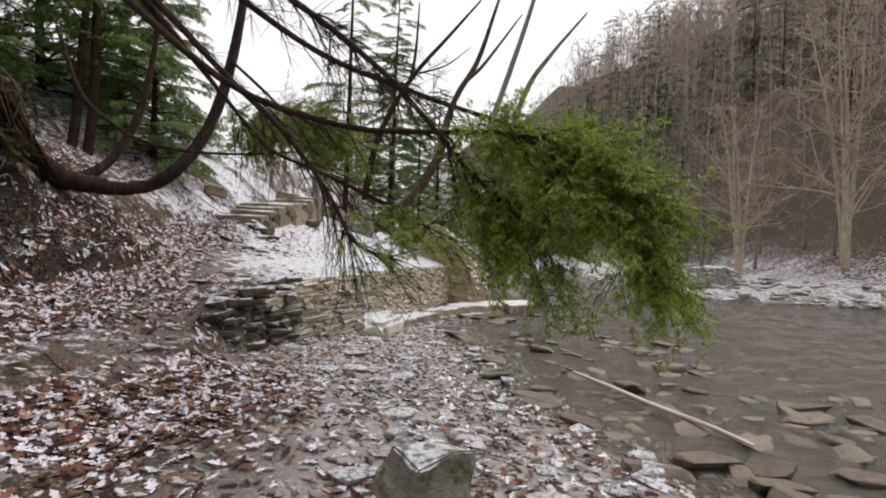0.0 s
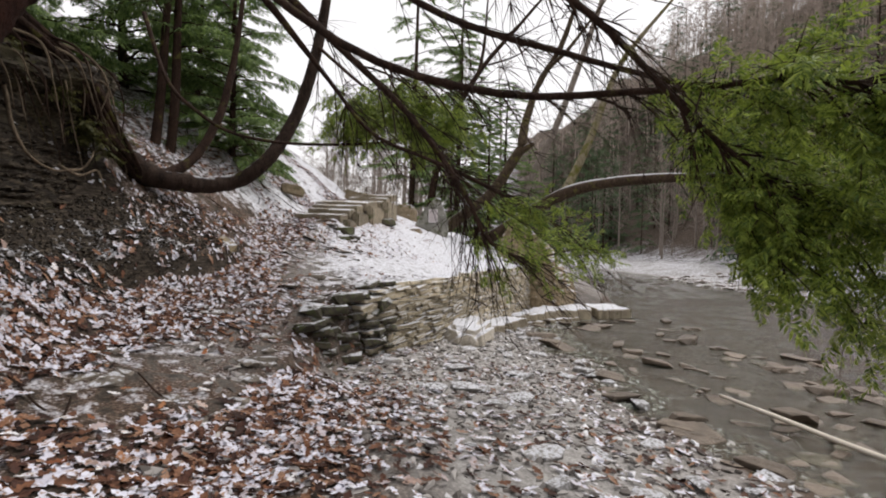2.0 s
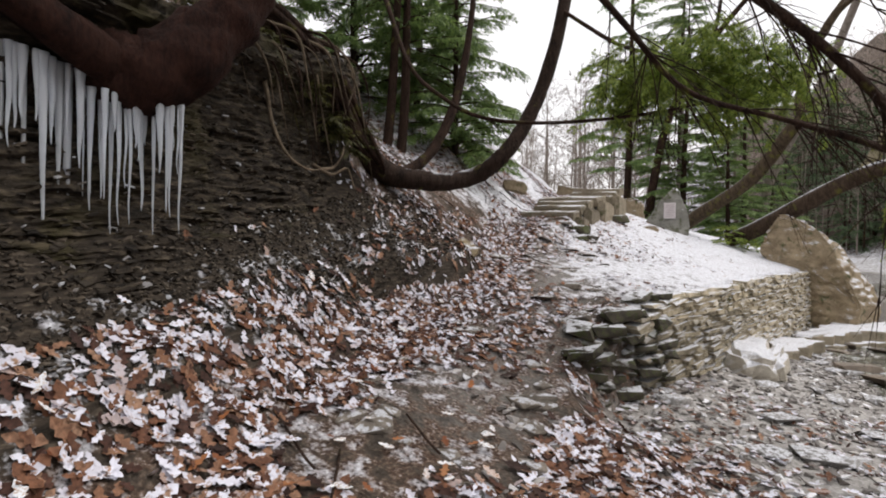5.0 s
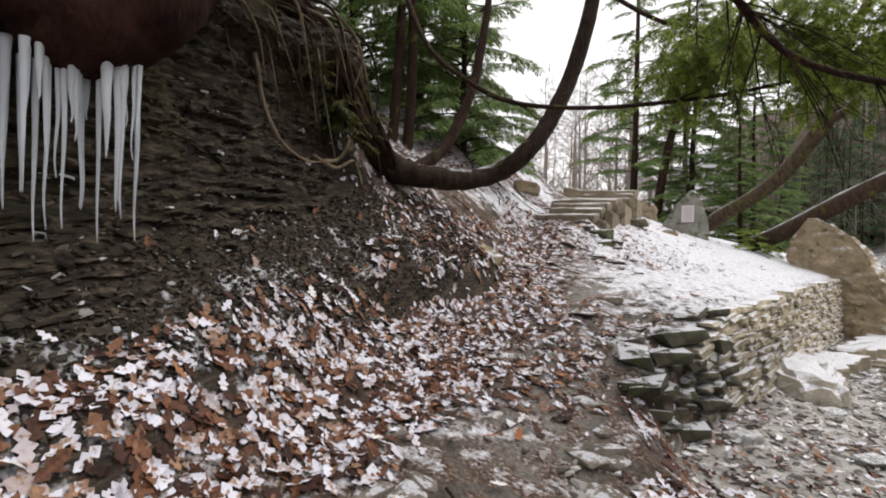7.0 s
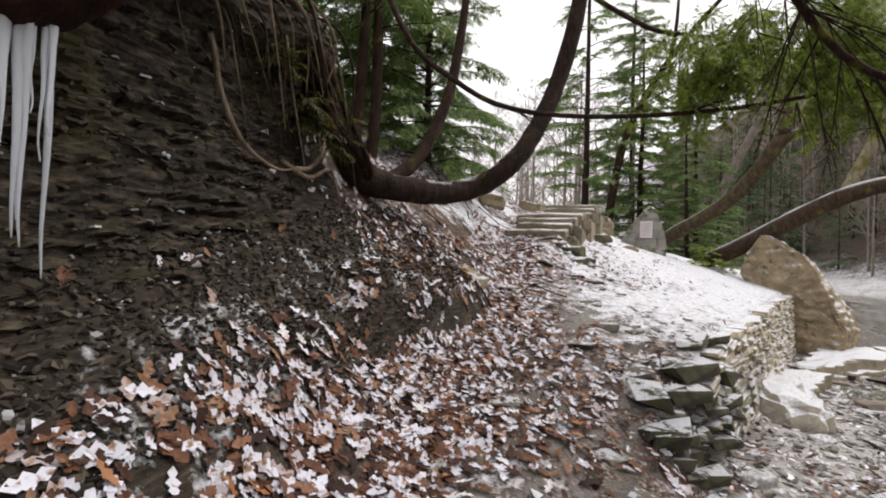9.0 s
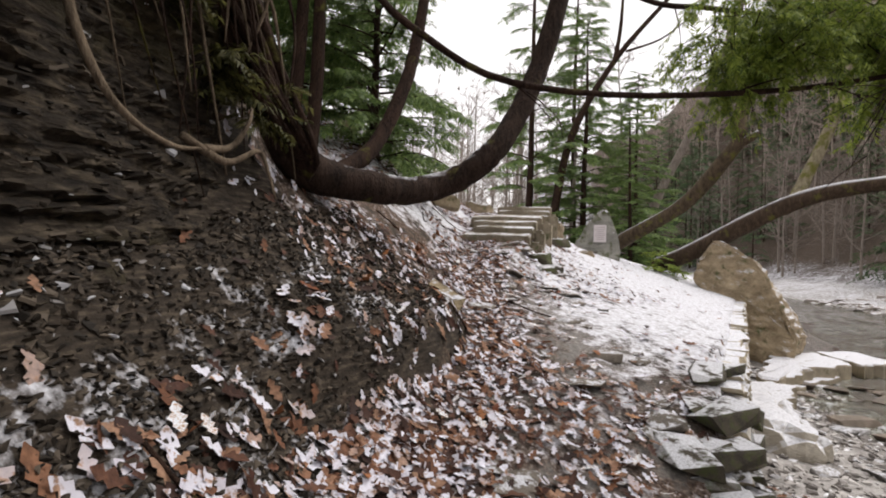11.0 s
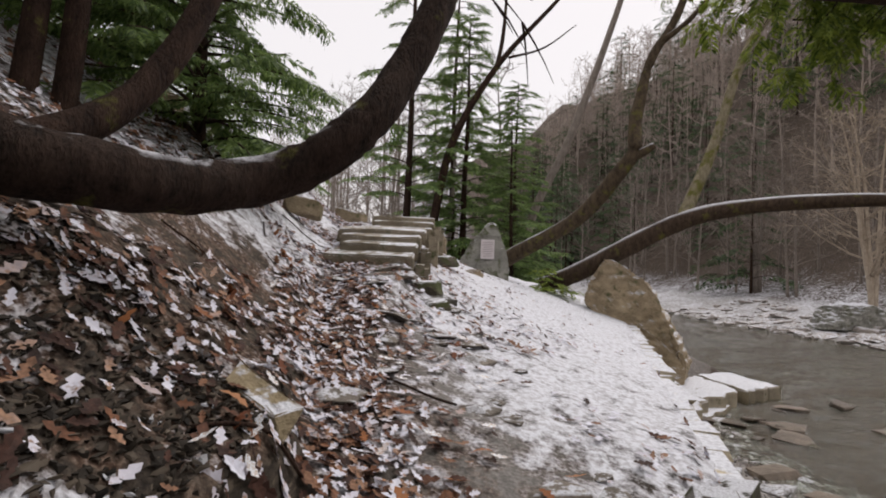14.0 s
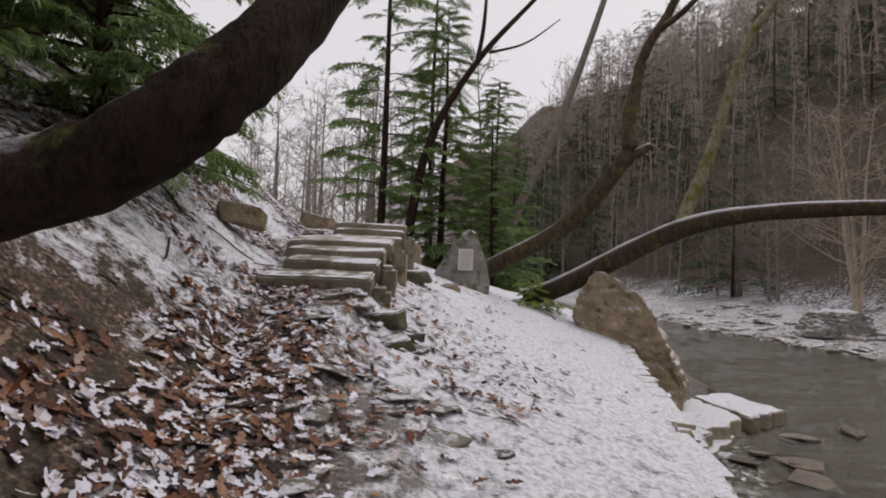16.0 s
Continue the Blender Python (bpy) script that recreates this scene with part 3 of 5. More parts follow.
def stone_steps():
    r = np.random.RandomState(3)
    steps = thing("stone_steps", (-4.8, 12.2, 2.0), "snow-dusted tan stone steps with a low side wall", "steps")
    spec = ((12.15, 2.19, -5.45, -4.36), (12.72, 2.35, -5.35, -4.33), (13.3, 2.49, -5.45, -4.30), (13.9, 2.62, -5.6, -4.24), (15.2, 2.76, -5.25, -4.14), (15.8, 2.92, -5.3, -4.12), (16.4, 3.07, -5.35, -4.1))
    for k, (y, z, x0, x1) in enumerate(spec):
        deep, tall = 1.5 if k == 3 else 0.8, 0.5 if k == 0 else 0.22
        o = part("tread", block_mesh("tread", x1 - x0, deep, tall, M_STEP, k), steps)
        o.location = Vector(((x0 + x1) / 2, y + deep / 2, z + deep * 0.055 - tall / 2)) - steps.location
        o.rotation_euler = (math.atan(0.11), 0, r.uniform(-0.03, 0.03))
    for k, (y0, y1, z, x) in enumerate(((12.25, 12.9, 2.1, -4.28), (12.9, 13.9, 2.32, -4.24), (13.9, 15.2, 2.55, -4.14), (15.2, 16.6, 2.8, -4.04))):
        o = part("side_stone", block_mesh("side_stone", 0.2, y1 - y0, 0.8, M_STEP, 20 + k, 0.05), steps)
        o.location = Vector((x, (y0 + y1) / 2, z - 0.4)) - steps.location


stone_steps()


# ---- memorial stone with its plaque ----
def memorial_stone():
    base = Vector((-2.95, 17.55, 1.9))
    stone = thing("memorial_stone", base, "upright pointed grey memorial stone with a pale plaque and snow cap", "memorial")
    c = []
    for dy, k in ((-0.16, 1.0), (0.2, 0.86)):
        c += [(-0.62 * k, dy * 1.3, -0.1), (0.55 * k, dy * 1.3, -0.1), (0.6 * k, dy, 0.25), (0.46 * k, dy, 0.72), (0.26 * k, dy * 0.7, 1.22), (0.16 * k, dy * 0.6, 1.26), (-0.28 * k, dy * 0.9, 0.85), (-0.58 * k, dy, 0.3)]
    part("body", big_rock_mesh("body", c, M_MEMORIAL, 3.0, 3, 0.03), stone)
    bm = bmesh.new()
    bmesh.ops.create_cube(bm, size=1.0)
    bmesh.ops.scale(bm, vec=(0.30, 0.025, 0.43), verts=bm.verts)
    bmesh.ops.bevel(bm, geom=list(bm.edges), offset=0.006, segments=1, affect="EDGES")
    me = bpy.data.meshes.new("plaque")
    bm.to_mesh(me)
    bm.free()
    me.materials.append(M_PLAQUE)
    plaque = part("plaque", me, stone, "pale pinkish plaque")
    plaque.location = (0.08, -0.215, 0.62)
    bars = [block_mesh("lettering", w, 0.004, 0.014, M_LETTER, 3, 0.001) for w in (0.2, 0.23, 0.16)]
    for k in range(7):
        b = part("lettering", bars[k % 3], plaque)
        b.location = (0, -0.018, 0.15 - 0.05 * k)
    stone.rotation_euler = (0, 0, -0.12)


memorial_stone()


# ---- large rocks ----
def leaning_boulder():
    base = Vector((0.5, 17.0, -0.4))
    rock = thing("boulder", base, "large tan slab boulder leaning at the wall end, snow on top", "boulder")
    c = []
    for dx, dy, k in ((0.0, 0.0, 1.0), (0.65, 1.15, 0.82)):
        for x, y, z in ((-0.78, 17.09, 1.45), (-0.71, 17.07, 1.93), (-0.42, 16.97, 2.37), (-0.08, 16.84, 2.30), (0.35, 16.65, 1.97), (0.67, 16.5, 1.38), (1.11, 16.27, 0.29), (1.03, 16.31, -0.2), (0.4, 16.55, -0.5), (-0.1, 16.8, 0.5)):
            c.append((x + dx - base.x, y + dy - base.y, z * k - base.z))
    part("body", big_rock_mesh("body", c, M_BOULDER, 8.0, 5, 0.085, 0.03), rock)


leaning_boulder()


def plain_rock(name, at, size, label, material, seed, rot=(0, 0, 0), group="", cat="rock", worn=0.12):
    s = Vector(size)
    r = np.random.RandomState(seed)
    c = [Vector((x * s.x / 2 * r.uniform(0.6, 1.1), y * s.y / 2 * r.uniform(0.6, 1.1), z * s.z / 2 * r.uniform(0.55, 1.1))) for x in (-1, 0.2, 1) for y in (-1, 0.1, 1) for z in (-1, 1)]
    ob = new(name, big_rock_mesh(name, c, material, seed * 1.7, 4, 0.07 * min(size) + 0.006, worn * min(size) + 0.008))
    ob.location = at
    ob.rotation_euler = [radians(a) for a in rot]
    return tagged(ob, label, cat, group)


plain_rock("rock", (-0.05, 3.5, 0.0), (0.55, 0.45, 0.58), "mossy upright angular rock at the gravel edge", M_MOSSROCK, 4, (4, 6, 38))
plain_rock("rock", (-1.32, 11.1, -0.2), (0.95, 1.9, 0.62), "snow-capped pale rock at the foot of the wall", M_ICEROCK, 6, (0, 8, -12), worn=0.3)


def ledge_slab(outline, low, high, seed, label):
    """A thick flat slab over an outline of corners, its edges broken and worn."""
    r = np.random.RandomState(seed)
    n, ring = len(outline), []
    cx, cy = np.mean([p[0] for p in outline]), np.mean([p[1] for p in outline])
    for k in range(n):
        a, b = np.array(outline[k]), np.array(outline[(k + 1) % n])
        steps = max(2, int(np.linalg.norm(b - a) / 0.16))
        for t in range(steps):
            ring.append(a + (b - a) * t / steps + r.uniform(-0.09, 0.09, 2))
    m, levels = len(ring), (low, low + 0.4 * (high - low), high - 0.03, high)
    v, f = [], []
    for q, z in enumerate(levels):
        for p in ring:
            pull = (0.03, 0.0, 0.0, 0.07)[q] + r.uniform(0, 0.025)
            v.append((p[0] + (cx - p[0]) * pull * 0.5 - cx, p[1] + (cy - p[1]) * pull * 0.5 - cy, z + r.uniform(-0.012, 0.012)))
    for q in range(3):
        for k in range(m):
            k2 = (k + 1) % m
            f.append((q * m + k, q * m + k2, (q + 1) * m + k2, (q + 1) * m + k))
    base = len(v)
    for ringsize in (0.6, 0.25):
        for p in ring:
            v.append(((p[0] - cx) * ringsize, (p[1] - cy) * ringsize, high + r.uniform(-0.006, 0.008)))
    for start0, start1 in ((3 * m, base), (base, base + m)):
        for k in range(m):
            k2 = (k + 1) % m
            f.append((start0 + k, start0 + k2, start1 + k2, start1 + k))
    f.append(tuple(range(base + m, base + 2 * m)))
    ob = new("ledge_slab", mesh_of("ledge_slab", v, f, M_SLAB, False))
    ob.location = (cx, cy, 0)
    tagged(ob, label, "slab", "creek ledge slabs")


ledge_slab(((0.62, 16.3), (-0.5, 13.95), (-0.25, 13.8), (0.9, 15.2), (2.02, 15.95), (1.9, 17.4), (0.9, 17.0)), -0.6, -0.1, 9, "thick tan ledge slab under smooth snow beside the creek")
ledge_slab(((2.12, 16.05), (3.15, 16.5), (2.95, 18.0), (2.0, 17.5)), -0.6, -0.12, 10, "thick tan ledge slab under smooth snow beside the creek")
ledge_slab(((-0.2, 13.75), (0.95, 15.0), (1.6, 15.5), (1.4, 15.8), (0.6, 15.2)), -0.62, -0.3, 11, "low snow-covered shelf of stone at the waterline")
ledge_slab(((-1.05, 13.0), (-0.55, 13.8), (0.0, 13.6), (-0.6, 12.3), (-0.95, 11.9)), -0.55, -0.12, 17, "snow-covered flat ledge slab at the foot of the wall")
plain_rock("rock", (-3.35, 16.3, 1.75), (0.55, 0.4, 0.55), "small upright tan rock beside the snowy path", M_BOULDER, 12, (0, 0, 15))
plain_rock("rock", (-4.3, 19.2, 2.6), (1.2, 0.8, 0.8), "rounded tan boulder behind the steps", M_BOULDER, 13)
plain_rock("rock", (15.6, 29.5, 0.45), (2.8, 2.2, 1.5), "large lichen-covered boulder on the far gravel bar", M_MEMORIAL, 15)
plain_rock("rock", (-6.0, 13.4, 2.85), (0.55, 0.35, 0.28), "flat tan rock on the snowy slope", M_BOULDER, 31, (0, 12, 20))
plain_rock("rock", (-6.6, 21.5, 3.5), (0.9, 0.5, 0.45), "flat tan rock on the snowy slope", M_BOULDER, 32, (0, 10, -10))
plain_rock("rock", (-9.0, 14.4, 4.55), (1.3, 0.9, 0.9), "yellowish exposed rock on the slope under hemlocks", M_BOULDER, 33, (0, 20, 10))
plain_rock("rock", (-4.05, 15.3, 2.2), (0.6, 0.9, 0.22), "snow-topped dark slab beside the stone steps", M_LEDGE, 34, (4, -6, 15))
plain_rock("rock", (-4.82, 8.15, float(ground_z(np.array(-4.82), np.array(8.15))) + 0.01), (0.40, 0.14, 0.10), "yellowish broken stone in the leaf litter", M_TANSTONE, 35, (6, 22, -30))
for k, (px, py, pz, sx) in enumerate(((-4.3, 11.9, 1.8, 0.6), (-4.15, 11.5, 1.62, 0.45), (-4.35, 11.35, 1.6, 0.4), (-4.2, 11.0, 1.45, 0.5), (-4.05, 11.95, 1.65, 0.45), (-4.25, 10.6, 1.36, 0.35), (-3.95, 11.3, 1.42, 0.35))):
    plain_rock("rock", (px, py, pz), (sx, sx * 0.8, 0.2), "dark broken ledge rock below the steps", M_LEDGE, 40 + k, (3, -8, 35 * k), "rocks below the steps")


# ---- trees ----
def spray_template(pairs, width, droop=0.15):
    """A flat evergreen spray along x, one long: a thin stem and paired side leaflets."""
    v, f = [], []

    def blade(p, d, l, w):
        d = np.array(d) / np.linalg.norm(d)
        s = np.array((-d[1], d[0], 0.0))
        b = len(v)
        v.extend([p, p + d * l * 0.5 + s * w, p + d * l + np.array((0, 0, -droop * l)), p + d * l * 0.5 - s * w])
        f.append((b, b + 1, b + 2, b + 3))

    blade(np.array((0.0, 0, 0)), (1, 0, -0.1), 1.0, 0.012)
    for k in range(pairs):
        x = 0.08 + 0.86 * k / pairs
        l = 0.36 * (1 - 0.6 * k / pairs)
        for sgn in (-1, 1):
            q = math.sin(k * 7.3 + sgn * 2.1)
            blade(np.array((x + 0.02 * q, 0, -0.12 * x * x)), (0.7 + 0.3 * q, sgn * 0.8, -0.12 + 0.25 * q), l * (1 + 0.4 * q), width)
    return np.array(v), f


SPRAY_FINE = [spray_template(9, 0.032), spray_template(8, 0.036, 0.3), spray_template(7, 0.04, 0.5)]
SPRAY_COARSE = [spray_template(5, 0.05), spray_template(4, 0.06, 0.3)]


class Sprays:
    def __init__(self):
        self.at, self.yaw, self.pitch, self.roll, self.size = [], [], [], [], []

    def add(self, p, d, size, r):
        h = math.hypot(d[0], d[1])
        self.at.append(tuple(p))
        self.yaw.append(math.atan2(d[1], d[0]))
        self.pitch.append(math.atan2(-d[2], h))
        self.roll.append(r.uniform(-0.5, 0.5))
        self.size.append(size)

    def mesh(self, name, templates, material):
        return scattered(name, templates, turns(np.array(self.yaw), np.array(self.pitch), np.array(self.roll)), np.array(self.at), np.array(self.size), material)


def droop_line(p, d, length, sag, r, n=6, r0=0.01, wob=0.06):
    """A twig that sets off along d and hangs more and more."""
    d = np.array(d, float)
    d /= np.linalg.norm(d)
    out, q = [], np.array(p, float)
    for k in range(n):
        out.append((*q, r0 * (1 - 0.8 * k / (n - 1))))
        q = q + d * length / (n - 1)
        d = d + np.array((r.uniform(-wob, wob), r.uniform(-wob, wob), -sag / n + r.uniform(-wob, wob)))
        d /= np.linalg.norm(d)
    return np.array(out)


def conifer(name, height, reach, seed, templates, boughs, per, material, bark, trunk_r, bare=0.1, lean=(0, 0), fine=1.0):
    """An evergreen at the origin: trunk, limbs, needles."""
    r = np.random.RandomState(seed)
    tree = new(name)
    top = [(lean[0] * t, lean[1] * t, height * t - 0.3, trunk_r * (1 - 0.93 * t)) for t in (0, 0.15, 0.35, 0.6, 0.85, 1)]
    top = [(x + r.uniform(-0.05, 0.05), y + r.uniform(-0.05, 0.05), z, w) for x, y, z, w in top]
    part("trunk", tube_mesh("trunk", top, bark, 16, 8, 0.15, seed), tree)
    tub, spr = Tubes(), Sprays()
    line = smooth_line(top, 60)
    for k in range(boughs):
        t = bare + (1 - bare) * (k + r.rand()) / boughs
        c = line[min(59, int(t * 59))]
        a = k * 2.4 + r.uniform(-0.5, 0.5)
        l = reach * (0.25 + 0.75 * (1 - (t - bare) / (1 - bare)) ** 0.8) * r.uniform(0.45, 1.15)
        tw = droop_line(c[:3], (math.cos(a), math.sin(a), r.uniform(0.05, 0.45)), l, r.uniform(0.5, 1.0), r, 6, 0.012 + 0.008 * l)
        tub.add(tw, 3, cap=False)
        for q in range(per):
            s = 0.22 + 0.78 * (q + r.rand()) / per
            i = min(4, int(s * 5))
            p = tw[i, :3] + (tw[i + 1, :3] - tw[i, :3]) * (s * 5 - i)
            d = tw[i + 1, :3] - tw[i, :3]
            d = d / (np.linalg.norm(d) + 1e-9)
            side = np.array((-d[1], d[0], 0)) * r.choice((-1, 1)) * r.uniform(0.2, 1.1)
            spr.add(p, d * 0.8 + side + np.array((0, 0, -0.25)), (l * r.uniform(0.28, 0.48) + 0.1) * fine, r)
    part("crown", tub.mesh("crown", bark), tree)
    part("foliage", spr.mesh("foliage", templates, material), tree)
    return tree


class Twigs:
    """Collects thin two-sided twigs, too fine to need a round section."""

    def __init__(self):
        self.v, self.f = [], []

    def add(self, line, r):
        side = r.normal(size=3)
        side /= np.linalg.norm(side)
        b = len(self.v)
        for p in line:
            self.v += [tuple(p[:3] - side * p[3]), tuple(p[:3] + side * p[3])]
        for k in range(len(line) - 1):
            self.f.append((b + 2 * k, b + 2 * k + 1, b + 2 * k + 3, b + 2 * k + 2))

    def mesh(self, name, material):
        return mesh_of(name, self.v, self.f, material, False)


def bare_tree(name, height, seed, bark, limbs=16, twigs=5, trunk_r=0.16, stems=1, spread=0.5, fine=3, thick=1.0):
    """A leafless tree at the origin: trunk and a crown of forking limbs."""
    r = np.random.RandomState(seed)
    tree = new(name)
    tr, cr, fine_twigs = Tubes(), Tubes(), Twigs()
    for s in range(stems):
        a = r.uniform(0, 6.28)
        lean = spread * (0.25 if stems == 1 else 0.6)
        dx, dy = math.cos(a) * lean * height * 0.3, math.sin(a) * lean * height * 0.3
        pts = [(dx * t**1.3 + r.uniform(-0.1, 0.1) * t, dy * t**1.3 + r.uniform(-0.1, 0.1) * t, height * t - 0.3, trunk_r * (1 - 0.9 * t)) for t in (0, 0.2, 0.4, 0.65, 0.85, 1)]
        line = smooth_line(pts, 14)
        tr.add(line, 6, 0.15, seed)
        for k in range(limbs):
            t = 0.25 + 0.75 * (k + r.rand()) / limbs
            c = line[min(13, int(t * 13))]
            b = k * 2.4 + r.uniform(-0.6, 0.6)
            l = height * (0.32 * (1.15 - t)) * r.uniform(0.6, 1.3) + 0.4
            br = droop_line(c[:3], (math.cos(b), math.sin(b), r.uniform(0.3, 1.1)), l, r.uniform(-0.6, 0.3), r, 6, max(0.012, c[3] * 0.5), 0.16)
            cr.add(br, 3, cap=False)
            for _ in range(twigs):
                i = r.randint(1, 6)
                d = br[i, :3] - br[i - 1, :3]
                d = d / np.linalg.norm(d) + r.normal(size=3) * 0.55
                tl = l * r.uniform(0.25, 0.55)
                tw = droop_line(br[i, :3], d, tl, -0.15, r, 4, 0.010 * thick, 0.2)
                fine_twigs.add(tw, r)
                for _ in range(fine):
                    e = r.randint(1, 4)
                    dd = tw[e, :3] - tw[e - 1, :3]
                    dd = dd / np.linalg.norm(dd) + r.normal(size=3) * 0.5
                    fine_twigs.add(droop_line(tw[e, :3], dd, tl * r.uniform(0.35, 0.75), 0.0, r, 2, 0.006 * thick, 0.2), r)
    part("trunk", tr.mesh("trunk", bark), tree)
    part("crown", cr.mesh("crown", bark), tree)
    tagged(part("twigwork", fine_twigs.mesh("twigwork", bark), tree), kind="stuff")
    return tree


def stand(tree, x, y, yaw=0.0, scale=1.0, sink=0.1):
    tree.matrix_basis = Matrix.LocRotScale((x, y, ground_at(x, y) - sink), Euler((0, 0, yaw)), (scale, scale, scale))


def copy_at(tree, x, y, yaw, scale, sink=0.1):
    c = copy_thing(tree, pose(0, 0, 0))
    stand(c, x, y, yaw, scale, sink)
    return c


# the bowed hemlock that sweeps out over the path
def bowed_hemlock():
    base = Vector((-5.95, 7.65, 2.3))
    tree = thing("bowed_tree", base, "dark evergreen with a bowed trunk sweeping out over the path", "tree")

    def rel(pts):
        return [(x - base.x, y - base.y, z - base.z, w) for x, y, z, w in pts]

    main = [(-6.2, 7.45, 2.8, 0.19), (-5.85, 7.75, 2.46, 0.155), (-5.45, 8.02, 2.38, 0.128), (-5.22, 8.28, 2.38, 0.12), (-5.0, 8.5, 2.45, 0.116), (-4.78, 8.56, 2.55, 0.113), (-4.6, 8.56, 2.68, 0.11), (-4.47, 8.63, 2.84, 0.108), (-4.36, 8.76, 3.07, 0.104), (-4.24, 8.87, 3.37, 0.1), (-4.12, 8.98, 3.75, 0.096), (-3.95, 9.1, 4.5, 0.09), (-3.8, 9.3, 6.0, 0.075), (-3.75, 9.4, 8.5, 0.04)]
    part("trunk", tube_mesh("trunk", rel(main), M_BARK_BOWED, 120, 28, 0.12, 2), tree)
    second = [(-5.95, 7.75, 2.4, 0.11), (-5.8, 8.1, 2.5, 0.09), (-5.62, 8.5, 2.82, 0.075), (-5.48, 8.8, 3.35, 0.07), (-5.38, 9.0, 4.0, 0.06), (-5.3, 9.2, 5.2, 0.045), (-5.3, 9.4, 7.0, 0.02)]
    part("stem", tube_mesh("stem", rel(second), M_BARK_DARK, 40, 12, 0.1, 3), tree)
    r = np.random.RandomState(5)
    twigs, spr = Tubes(), Sprays()
    limbs = ([(-5.7, 7.4, 4.6, 0.03), (-5.2, 7.2, 3.62, 0.026), (-4.75, 7.2, 3.2, 0.024), (-4.3, 7.25, 2.95, 0.022), (-3.6, 7.3, 2.84, 0.02), (-2.7, 7.4, 2.86, 0.017), (-1.9, 7.5, 2.98, 0.014), (-1.0, 7.5, 3.15, 0.01)],
             [(-3.9, 9.1, 4.8, 0.03), (-3.2, 8.9, 4.2, 0.026), (-2.8, 8.4, 3.85, 0.02), (-2.4, 8.0, 3.55, 0.014), (-2.0, 7.7, 3.3, 0.008)])
    for k, pts in enumerate(limbs):
        line = smooth_line(rel(pts), 26)
        part("limb", Tubes().add(line, 8, 0.12, k).mesh("limb", M_BARK_DARK), tree)
        for q in range((5, 14)[k]):
            i = r.randint(8, 25)
            d = line[i, :3] - line[i - 1, :3]
            d = d / np.linalg.norm(d) + r.normal(size=3) * 0.45 + np.array((0, 0, -0.25))
            l = r.uniform(0.3, 0.55)
            tw = droop_line(line[i, :3], d, l, 0.75, r, 6, 0.008)
            twigs.add(tw, 4, cap=False)
            for _ in range(3):
                e = r.randint(2, 6)
                dd = d + r.normal(size=3) * 0.5
                t2 = droop_line(tw[e, :3], dd, l * 0.45, 0.5, r, 4, 0.004)
                twigs.add(t2, 3, cap=False)
                if k == 1:
                    for e2 in range(4):
                        spr.add(t2[e2, :3], dd + r.normal(size=3) * 0.3, r.uniform(0.08, 0.16), r)
    # hanging green tip beside the path
    for q in range(230):
        p = Vector((r.uniform(-3.0, -1.3), r.uniform(7.2, 7.9), 0))
        z = 3.75 - 0.2 * abs(p.x + 2.2) - r.uniform(0, 0.6)
        tw = droop_line(np.array((p.x, p.y, z)) - np.array(base), (r.uniform(-0.7, 0.5), r.uniform(-0.7, 0.3), -0.3), r.uniform(0.3, 0.6), 0.9, r, 5, 0.005)
        twigs.add(tw, 3, cap=False)
        for e in range(1, 5):
            for _ in range(4):
                spr.add(tw[e, :3], tw[e, :3] - tw[e - 1, :3] + r.normal(size=3) * 0.07, r.uniform(0.08, 0.17), r)
    tagged(part("branchwork", twigs.mesh("branchwork", M_BARK_DARK), tree), kind="stuff")
    part("foliage", spr.mesh("foliage", SPRAY_FINE, M_NEEDLE), tree)


bowed_hemlock()


# the red-barked hemlock on the undercut lip, its bough hanging over the gravel
def shading_crown(tree, axis_line, low, high, reach, boughs, seed):
    """The leafy upper boughs of a near hemlock, above the path; mostly out of view, added to shade the bank."""
    r = np.random.RandomState(seed)
    tub, spr = Tubes(), Sprays()
    for k in range(boughs):
        z = low + (high - low) * (k + r.rand()) / boughs
        c = axis_line[int(np.argmin(np.abs(axis_line[:, 2] - z)))]
        a = k * 2.4 + r.uniform(-0.4, 0.4)
        l = reach * r.uniform(0.6, 1.1) * (1 - 0.6 * (z - low) / (high - low))
        tw = droop_line(c[:3], (math.cos(a), math.sin(a), 0.45), l, 0.5, r, 7, 0.025)
        tub.add(tw, 4, cap=False)
        for q in range(26):
            i = r.randint(1, 6)
            p = tw[i, :3] + (tw[i + 1, :3] - tw[i, :3]) * r.rand() if i < 6 else tw[i, :3]
            d = tw[min(i + 1, 6), :3] - tw[i - 1, :3]
            d = d / np.linalg.norm(d)
            side = np.array((-d[1], d[0], 0)) * r.choice((-1, 1)) * r.uniform(0.3, 1.2)
            spr.add(p + side * 0.15, d * 0.8 + side + np.array((0, 0, -0.2)), r.uniform(0.2, 0.45), r)
    tagged(part("upper_boughs", tub.mesh("upper_boughs", M_BARK_DARK), tree), kind="stuff")
    part("upper_foliage", spr.mesh("upper_foliage", SPRAY_FINE, M_NEEDLE_DARK), tree)


